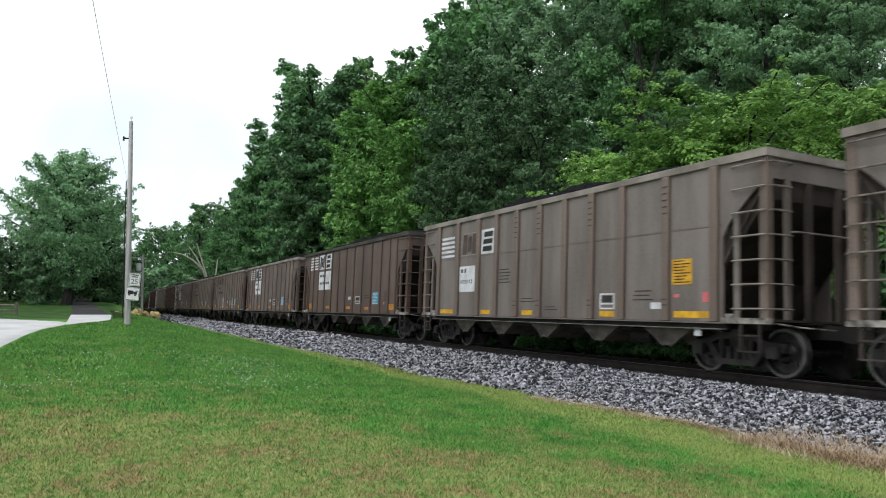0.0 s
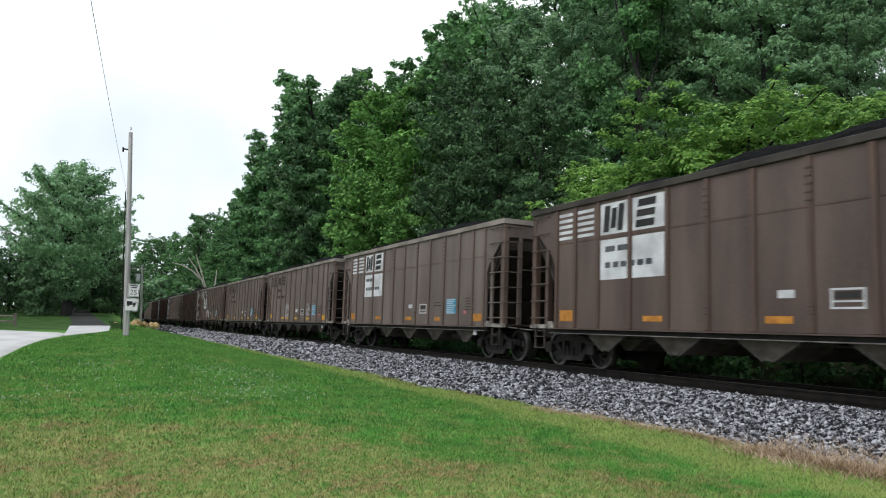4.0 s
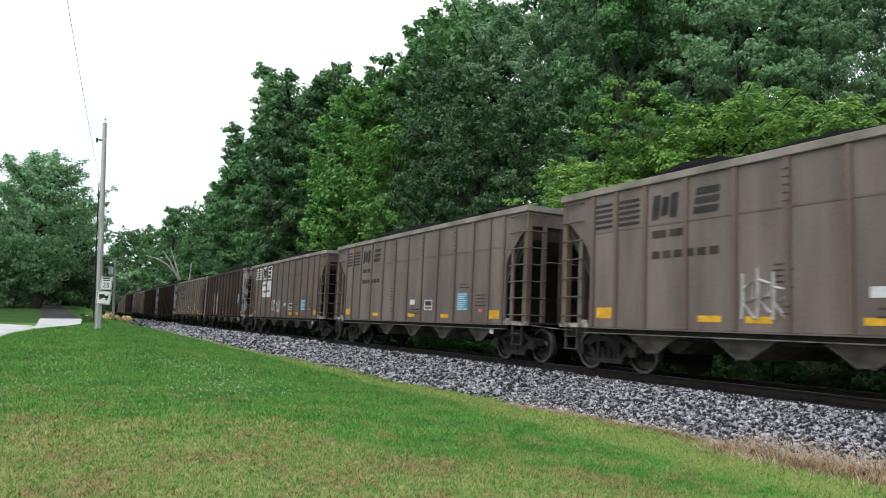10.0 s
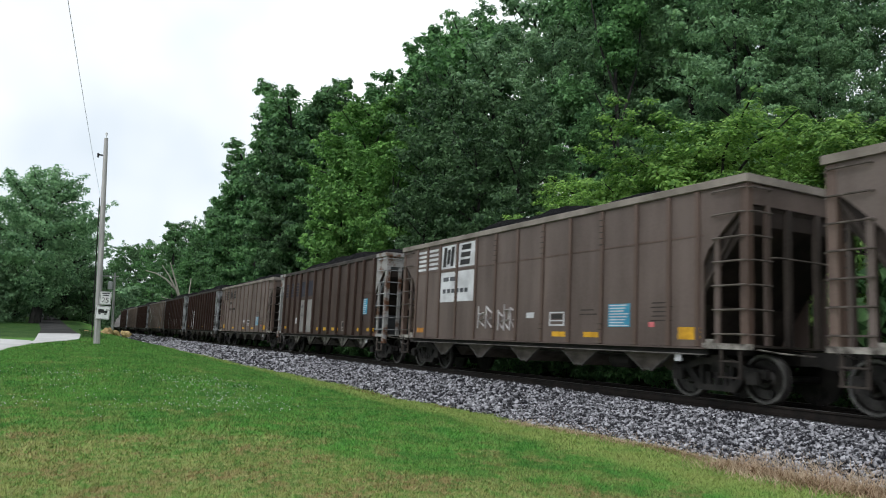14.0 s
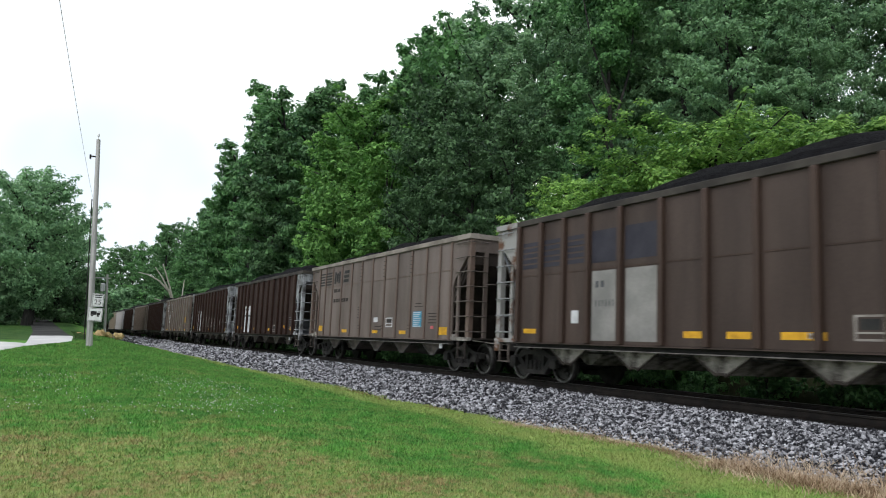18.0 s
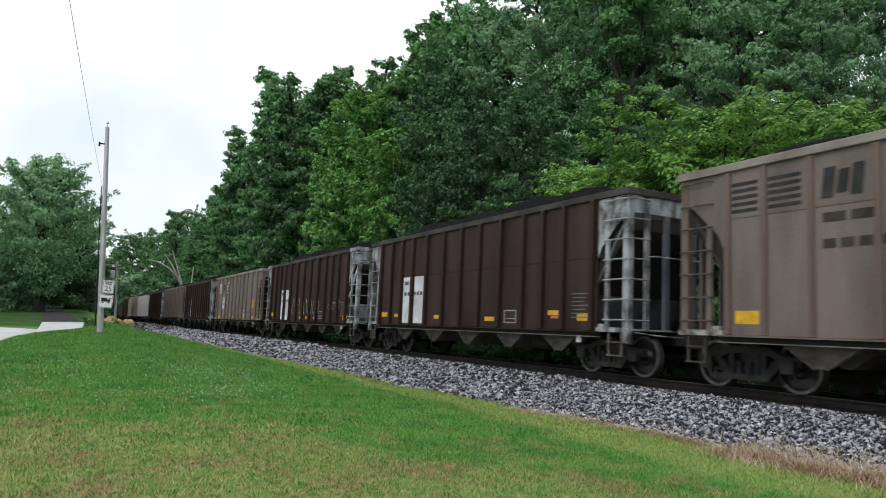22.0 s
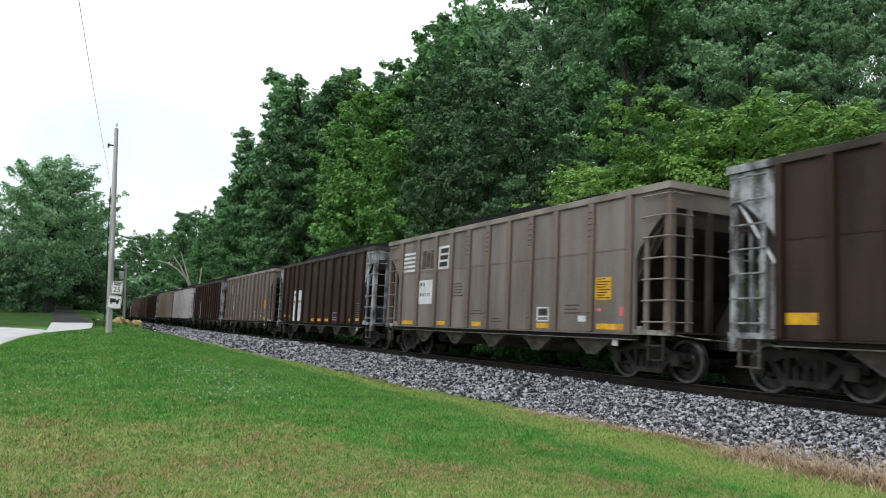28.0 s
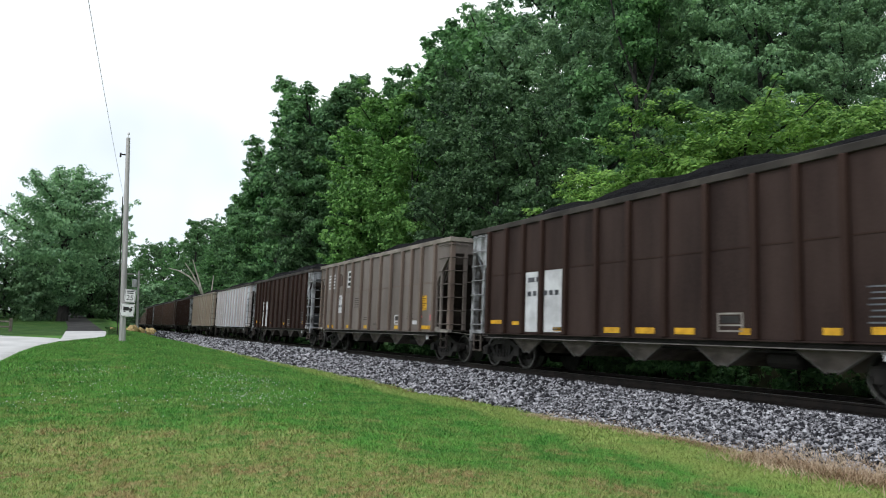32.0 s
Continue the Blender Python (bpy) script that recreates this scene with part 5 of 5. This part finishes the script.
PLAIN = dict(emblem="black", band=(3.48, 4.1), number=((2.7, 4.6, 2.5, 3.3),), white=((7.3, 7.68, 1.85, 2.02),),
             yellow=((1.0, 1.5, 1.48, 1.72), (3.95, 4.5, 1.44, 1.56), (7.2, 7.7, 1.43, 1.55), (9.62, 10.15, 1.42, 1.54), (12.58, 13.1, 1.42, 1.66)),
             label=((8.43, 9.0, 1.66, 2.0),), blue=((10.68, 11.32, 1.66, 2.18),), pink=((12.0, 12.2, 1.6, 1.7),), lines=((11.8, 12.5, 1.75, 2.15), (5.6, 6.0, 2.0, 2.5), (10.8, 11.4, 2.3, 2.5), (7.4, 8.2, 1.5, 1.75)))
DARK = dict(white=((2.77, 3.45, 1.34, 2.95), (3.67, 4.54, 1.34, 2.95)), number=((2.85, 4.45, 2.1, 2.8),), label=((9.48, 10.08, 1.41, 1.77),), lines=((12.45, 13.05, 1.54, 2.19),), ink=M_SLOPE,
            yellow=((0.9, 1.5, 1.55, 1.72), (2.05, 2.5, 1.55, 1.66), (5.25, 5.75, 1.5, 1.62), (8.45, 8.97, 1.46, 1.58), (12.68, 13.3, 1.5, 1.68)))
DRESS = {
    1: WIDE, 11: WIDE, 13: WIDE,
    2: PALE, 3: PALE, 5: PLAIN, 8: PLAIN,
    4: dict(PLAIN, scrawl=((4.95, 5.9, 1.5, 2.55), (9.66, 10.32, 1.6, 2.4)), yellow=PLAIN["yellow"] + ((5.04, 5.6, 1.43, 1.55),)),
    6: dict(PALE, scrawl=((5.0, 5.86, 1.6, 2.3), (6.1, 7.0, 1.55, 2.3)), orange=((1.0, 1.6, 1.45, 1.6),), yellow=((8.62, 9.15, 1.42, 1.54), (9.84, 10.36, 1.42, 1.54), (12.75, 13.3, 1.42, 1.66))),
    7: dict(navy=((3.66, 4.56, 3.12, 3.86), (4.76, 5.72, 3.12, 3.86)) + tuple((a, b, 3.16 + 0.145 * i, 3.26 + 0.145 * i) for a, b in ((0.9, 1.58), (1.74, 2.58), (2.76, 3.5)) for i in range(5)), grey=((3.68, 4.56, 1.36, 2.93), (4.78, 5.74, 1.36, 2.93)), white=((2.95, 3.2, 1.75, 2.05), (9.02, 9.2, 1.47, 1.57)), blue=((11.95, 12.62, 2.12, 2.74),), number=((3.78, 4.5, 1.9, 2.7),), label=((9.8, 10.3, 1.45, 1.85),),
            yellow=((1.0, 1.75, 1.5, 1.62), (6.4, 7.05, 1.45, 1.58), (7.42, 7.94, 1.45, 1.58), (8.54, 9.35, 1.45, 1.58), (11.64, 11.95, 1.45, 1.58), (12.71, 13.4, 1.45, 1.58))),
    9: dict(DARK, pink=((11.65, 11.95, 1.55, 1.62),), yellow=DARK["yellow"] + ((11.51, 12.09, 1.63, 1.75),)),
    10: dict(DARK, scrawl=((4.95, 9.6, 1.62, 2.45), (10.75, 12.4, 1.85, 2.3)), yellow=((0.85, 1.44, 1.52, 1.72), (6.37, 6.88, 1.4, 1.53), (7.47, 8.03, 1.4, 1.53), (8.69, 9.25, 1.39, 1.52), (12.83, 13.36, 1.4, 1.61))),
    12: dict(DARK, yellow=((0.9, 1.6, 1.55, 1.66), (2.08, 2.6, 1.52, 1.62), (4.08, 4.5, 1.36, 1.47), (6.12, 6.66, 1.35, 1.48), (7.2, 7.78, 1.35, 1.48), (8.36, 8.9, 1.35, 1.48), (10.0, 10.26, 1.36, 1.48), (11.68, 12.0, 1.38, 1.5), (12.5, 13.1, 1.4, 1.52))),
    14: DARK,
}
WHEELS = []
CONSIST = [
    ("wide", "tan", None), ("wide", "tan", None), ("flush", "russet", None), ("flush", "taupe", None), ("flush", "taupe", None), ("flush", "taupe", None), ("flush", "cocoa", None),
    ("ribbed", "umber", M_RUSTEND), ("flush", "taupe", None), ("ribbed", "brown", M_ENDWHITE), ("ribbed", "brown", M_ENDWHITE), ("wide", "tan", None), ("ribbed", "brown", M_ENDWHITE),
    ("ribbed", "tan", None), ("ribbed", "brown", M_ENDWHITE), ("ribbed", "silver", None), ("ribbed", "stone", None), ("ribbed", "brown", M_ENDWHITE), ("ribbed", "russet", None),
    ("ribbed", "russet", None), ("ribbed", "brown", M_ENDWHITE), ("flush", "taupe", None), ("ribbed", "brown", M_ENDWHITE), ("flush", "taupe", None), ("ribbed", "russet", None), ("ribbed", "brown", None),
]
CARS = [rail_car(k, *c) for k, c in enumerate(CONSIST)]


# ---- pole, signs, wire ----
POLE_D = 38.0
px_, py_ = POLE_D * math.sin(radians(2.62)), POLE_D * math.cos(radians(2.62))
pz_ = EYE[2] + POLE_D * math.tan(radians(-1.16))
pole_top = EYE[2] + POLE_D * math.tan(radians(13.35))
lean_x = POLE_D * (math.sin(radians(2.28)) - math.sin(radians(2.62)))
pole = thing("utility_pole", "weathered grey wooden utility pole on the lawn", "utility pole", pose(px_, py_, pz_))
H = pole_top - pz_
part("pole_shaft", tube(bmesh.new(), [(lean_x * k, 0, -0.8 + (H + 0.8) * k) for k in (0, 0.25, 0.5, 0.75, 1)], [0.15, 0.14, 0.125, 0.11, 0.09], 14), M_POLE, pole)
part("pin_insulator", lathe(bmesh.new(), [(H, 0.02), (H + 0.15, 0.02), (H + 0.16, 0.06), (H + 0.26, 0.05), (H + 0.3, 0.02)], 10, "z"), M_SIGN, pole).location = (lean_x, 0, 0)
part("bracket", boxes((lean_x * 0.9 - 0.35, lean_x * 0.9 - 0.1, -0.03, 0.03, H * 0.91, H * 0.91 + 0.06), (lean_x * 0.9 - 0.36, lean_x * 0.9 - 0.28, -0.05, 0.05, H * 0.91 - 0.1, H * 0.91 + 0.1)), M_IRON, pole)
part("cable_riser", tube(bmesh.new(), [(lean_x * 0.2 - 0.2, -0.05, 0.2), (lean_x * 0.7 - 0.17, -0.05, H * 0.7)], [0.025, 0.025], 6), M_IRON, pole)


def sign_plate(name, label, x, z, w, h, tilt):
    t = thing(name, label, "road sign", pose(px_ + x, py_ - 0.24, pz_ + z, 0, tilt, -4))
    part("plate", bevelled(boxes((-w / 2, w / 2, -0.008, 0.008, -h / 2, h / 2)), 0.004), M_SIGN, t)
    part("border", boxes((-w / 2 + 0.02, w / 2 - 0.02, -0.012, -0.009, h / 2 - 0.035, h / 2 - 0.02), (-w / 2 + 0.02, w / 2 - 0.02, -0.012, -0.009, -h / 2 + 0.02, -h / 2 + 0.035),
                         (-w / 2 + 0.02, -w / 2 + 0.035, -0.012, -0.009, -h / 2 + 0.035, h / 2 - 0.035), (w / 2 - 0.035, w / 2 - 0.02, -0.012, -0.009, -h / 2 + 0.035, h / 2 - 0.035)), M_BLACK, t)
    return t


def lettering(text, size, parent, x, z, y=-0.014):
    c = bpy.data.curves.new("lettering", "FONT")
    c.body, c.size, c.align_x, c.align_y, c.extrude = text, size, "CENTER", "CENTER", 0.002
    tmp = bpy.data.objects.new("lettering_source", c)
    scene.collection.objects.link(tmp)
    bpy.context.view_layer.update()
    me = bpy.data.meshes.new_from_object(tmp.evaluated_get(bpy.context.evaluated_depsgraph_get()))
    bpy.data.objects.remove(tmp)
    ob = part("lettering", me, None, parent)
    me.materials.clear()
    me.materials.append(M_BLACK)
    ob.matrix_local = pose(x, y, z, 90, 0, 0)
    return ob


limit = sign_plate("speed_limit_sign", "white speed limit sign reading 25 on the pole", 0.22, 2.05, 0.5, 0.62, 3)
lettering("25", 0.33, limit, 0, -0.1)
part("print_bar", boxes((-0.17, 0.17, -0.013, -0.009, 0.2, 0.25)), M_BLACK, limit)
part("print_bar", boxes((-0.14, 0.14, -0.013, -0.009, 0.11, 0.16)), M_BLACK, limit)
truck_sign = sign_plate("truck_sign", "white square sign with a dark vehicle shape", 0.14, 1.37, 0.62, 0.62, 4)
part("vehicle_shape", boxes((-0.2, 0.05, -0.013, -0.009, -0.02, 0.16), (0.06, 0.2, -0.013, -0.009, -0.02, 0.1), (-0.17, -0.08, -0.013, -0.009, -0.09, -0.03), (0.08, 0.17, -0.013, -0.009, -0.09, -0.03), (0.12, 0.24, -0.013, -0.009, 0.12, 0.16)), M_BLACK, truck_sign)

attach = Vector((px_ + lean_x * 0.7 - 0.1, py_, EYE[2] + POLE_D * math.tan(radians(9.0))))
far_end = Vector((-2.0, -14.0, 7.2))
span = []
for k in range(25):
    q = k / 24
    p = attach.lerp(far_end, q)
    p.z -= 2.2 * q * (1 - q) * 1.0
    span.append(p)
wire = thing("service_wire", "thin dark service wire hanging from the pole", "wire")
part("strand", tube(bmesh.new(), span, [0.0055] * 25, 5), M_WIRE, wire)

d2 = 86.0
x2, y2 = d2 * math.sin(radians(3.54)), d2 * math.cos(radians(3.54))
z2 = float(land(x2, y2))
far_pole = thing("utility_pole", "distant wooden pole with a grey transformer can", "utility pole", pose(x2, y2, z2))
h2 = EYE[2] + d2 * math.tan(radians(3.8)) - z2
part("pole_shaft", tube(bmesh.new(), [(0, 0, -0.5), (-0.1, 0, h2)], [0.15, 0.11], 10), M_POLE, far_pole)
part("transformer", lathe(bmesh.new(), [(h2 * 0.72, 0.18), (h2 * 0.72 + 0.05, 0.25), (h2 * 0.72 + 0.8, 0.25), (h2 * 0.72 + 0.88, 0.12)], 14, "z"), M_WHITE, far_pole, "pale grey transformer can").location = (-0.48, 0, 0)
part("crossarm", boxes((-1.4, 0.3, -0.06, 0.06, h2 * 0.93, h2 * 0.93 + 0.12)), M_POLE, far_pole)

# Tan rubble by the pole.
pile = thing("rubble_pile", "low heap of tan broken stone by the track", "stone pile", pose(3.35, 58, float(land(3.35, 58))))
r = random.Random(3)
for k in range(34):
    bm = bmesh.new()
    bmesh.ops.create_icosphere(bm, subdivisions=1, radius=1)
    for v in bm.verts:
        v.co *= r.uniform(0.75, 1.2)
    a, q, s = r.uniform(0, 6.28), r.random() ** 0.6, r.uniform(0.1, 0.26)
    ob = part("stone", bm, M_LIMESTONE, pile)
    ob.matrix_local = pose(1.7 * q * math.cos(a), 1.1 * q * math.sin(a), 0.32 * (1 - q), r.uniform(0, 90), r.uniform(0, 90), 0) @ Matrix.Diagonal((s * 1.3, s, s * 0.8, 1))

# Split-rail fence by the road.
fence = thing("rail_fence", "low grey split-rail fence beside the road", "fence")
posts = [(-10.6 + 2.2 * k, 60 - 2.6 * k) for k in range(4)]
for x, y in posts:
    z = float(land(x, y))
    part("fence_post", bevelled(boxes((x - 0.09, x + 0.09, y - 0.09, y + 0.09, z - 0.3, z + 0.8)), 0.02), M_FENCE, fence)
for (xa, ya), (xb, yb) in zip(posts, posts[1:]):
    for h in (0.28, 0.6):
        part("fence_rail", tube(bmesh.new(), [(xa, ya, float(land(xa, ya)) + h), (xb, yb, float(land(xb, yb)) + h)], [0.06, 0.06], 6), M_FENCE, fence)


# ---- grass ----
def blades(name, n, x0, x1, y0, y1, tall, wide, seed):
    """Single blades of mown grass, over a stretch of the lawn."""
    q = np.random.default_rng(seed)
    y = y0 + (y1 - y0) * q.random(n)
    x0 = np.maximum(x0, road_edge(y) + 0.06)
    x = x0 + (np.minimum(x1, toe_x(y) + 0.1) - x0) * q.random(n)
    z = land(x, y) - 0.005
    h = tall * (0.5 + 0.9 * q.random(n))
    a = q.random(n) * 6.28
    dx, dy = np.cos(a), np.sin(a)
    w = wide * (0.6 + 0.8 * q.random(n))
    lx, ly = q.standard_normal(n) * 0.6 * h, q.standard_normal(n) * 0.6 * h
    V = np.stack([np.stack([x - dx * w, y - dy * w, z], -1), np.stack([x + dx * w, y + dy * w, z], -1), np.stack([x + lx, y + ly, z + h], -1)], 1)
    return soup(name, V.reshape(-1, 3), np.arange(3 * n).reshape(n, 3))


for x0, x1, y0, y1, n, tall, wide in ((-1.5, 9, 3.6, 9, 150000, 0.034, 0.0055), (-4, 10, 9, 18, 140000, 0.042, 0.008), (-6, 10, 18, 34, 90000, 0.06, 0.014), (-6, 10, 34, 62, 45000, 0.07, 0.03)):
    tagged(part("grass", blades("grass", n, x0, x1, y0, y1, tall, wide, int(y0 * 10)), M_BLADE), "short mown lawn grass", "grass", kind="stuff")


def clover(name, n, seed):
    """Tiny white clover heads in loose drifts."""
    q = np.random.default_rng(seed)
    c = np.stack([-1.2 + 5.2 * q.random(26), 13 + 9 * q.random(26)], -1)
    k = q.integers(0, 26, n)
    x, y = c[k, 0] + 0.5 * q.standard_normal(n), c[k, 1] + 0.7 * q.standard_normal(n)
    keep = (x > road_edge(y) + 0.4) & (x < toe_x(y) - 0.4)
    x, y = x[keep], y[keep]
    n = len(x)
    z, s = land(x, y) + 0.055, 0.007 + 0.008 * q.random(n)
    o = np.array([(1, 0, 0), (0, 1, 0), (-1, 0, 0), (0, -1, 0), (0, 0, 1.2), (0, 0, -0.8)])
    V = np.stack([x, y, z], -1)[:, None] + o[None] * s[:, None, None]
    f = np.array([(0, 1, 4), (1, 2, 4), (2, 3, 4), (3, 0, 4), (1, 0, 5), (2, 1, 5), (3, 2, 5), (0, 3, 5)])
    return soup(name, V.reshape(-1, 3), (f[None] + 6 * np.arange(n)[:, None, None]).reshape(-1, 3))


tagged(part("clover_flowers", clover("clover_flowers", 650, 9), M_CLOVER), "tiny white clover flowers in the lawn", "flowers", kind="stuff")


def weeds(name, n, seed, y0=-1.0, y1=13.5, tall=0.115, wide=1.0, shift=0.15):
    q = np.random.default_rng(seed)
    y = y0 + (y1 - y0) * q.random(n) ** 1.35
    keep = (np.sin(y * 1.7) + np.sin(y * 0.6 + 2) + 0.6 * q.random(n) + 1.6 * (y < 8)) > 0.1
    y = y[keep]
    n = len(y)
    x = toe_x(y) + wide * (0.2 + 0.12 * (y < 8)) * q.standard_normal(n) + shift
    z = np.where(x > toe_x(y), bed_z(x, y), land(x, y)) - 0.005
    h = tall * (0.4 + q.random(n)) * (0.45 + 0.55 * (y < 7.5))
    a = q.random(n) * 6.28
    lx, ly = q.standard_normal(n) * 0.7 * h, q.standard_normal(n) * 0.7 * h
    V = np.stack([np.stack([x - 0.006 * np.cos(a), y - 0.006 * np.sin(a), z], -1), np.stack([x + 0.006 * np.cos(a), y + 0.006 * np.sin(a), z], -1), np.stack([x + lx, y + ly, z + h], -1)], 1)
    return soup(name, V.reshape(-1, 3), np.arange(3 * n).reshape(n, 3))


M_THATCH = surface("brown_dead_thatch", (0.12, 0.065, 0.035), (0.27, 0.165, 0.095), 2, 30, 0.9, 0.1)
tagged(part("dead_thatch", weeds("dead_thatch", 30000, 24, 4.0, 22.0, 0.075, 0.6, -0.08), M_THATCH), "short reddish brown dead thatch at the edge of the stones", "weeds", kind="stuff")
tagged(part("dry_weeds", weeds("dry_weeds", 26000, 4, -1.0, 13.5, 0.125, 1.0, 0.02), M_STRAW), "dry tan dead weeds along the stones", "weeds", kind="stuff")
tagged(part("dry_weeds", weeds("dry_weeds", 9000, 14, 8.0, 42.0, 0.11, 0.6), M_STRAW), "sparse dry straw along the edge of the stones", "weeds", kind="stuff")


# ---- what moves ----
PACE_T = [2.6667 * k for k in range(13)]
PACE_V = [5.826, 5.729, 5.858, 5.635, 5.869, 5.785, 5.655, 5.785, 5.695, 5.596, 5.423, 5.504, 5.666]
FINE_T = np.arange(0, 32.05, 0.05)
FINE_V = np.interp(FINE_T, PACE_T, PACE_V)
FINE_S = np.concatenate([[0], np.cumsum((FINE_V[1:] + FINE_V[:-1]) * 0.025)])
FINE_S = FINE_S + np.interp(FINE_T, [0, 2, 6, 10.5, 12, 13.5, 17.5, 20, 22, 25, 28, 31, 32], [-0.13, 0.0, 0.27, 0.43, 0.27, 0.28, 0.40, 0.24, 0.08, 0.16, 0.33, 0.21, 0.18])


def run(t):
    """Metres that the train has gone."""
    return float(np.interp(t, FINE_T, FINE_S))


def motions():
    beats = [k * 0.5 for k in range(65)]
    for k, car in enumerate(CARS):
        y0 = 7.05 + COUPLED * k - MID
        walk(car, [(t, pose(TRACK_X, y0 - run(t), RAIL_Z, 0, CANT, 0)) for t in beats])
    turns = [k * 0.1 for k in range(321)]
    for k, wheels, a in WHEELS:
        if k < 15:
            walk(wheels, [(t, pose(0, a, 0.456, math.degrees(run(t) / 0.456), 0, 0)) for t in turns])


motions()
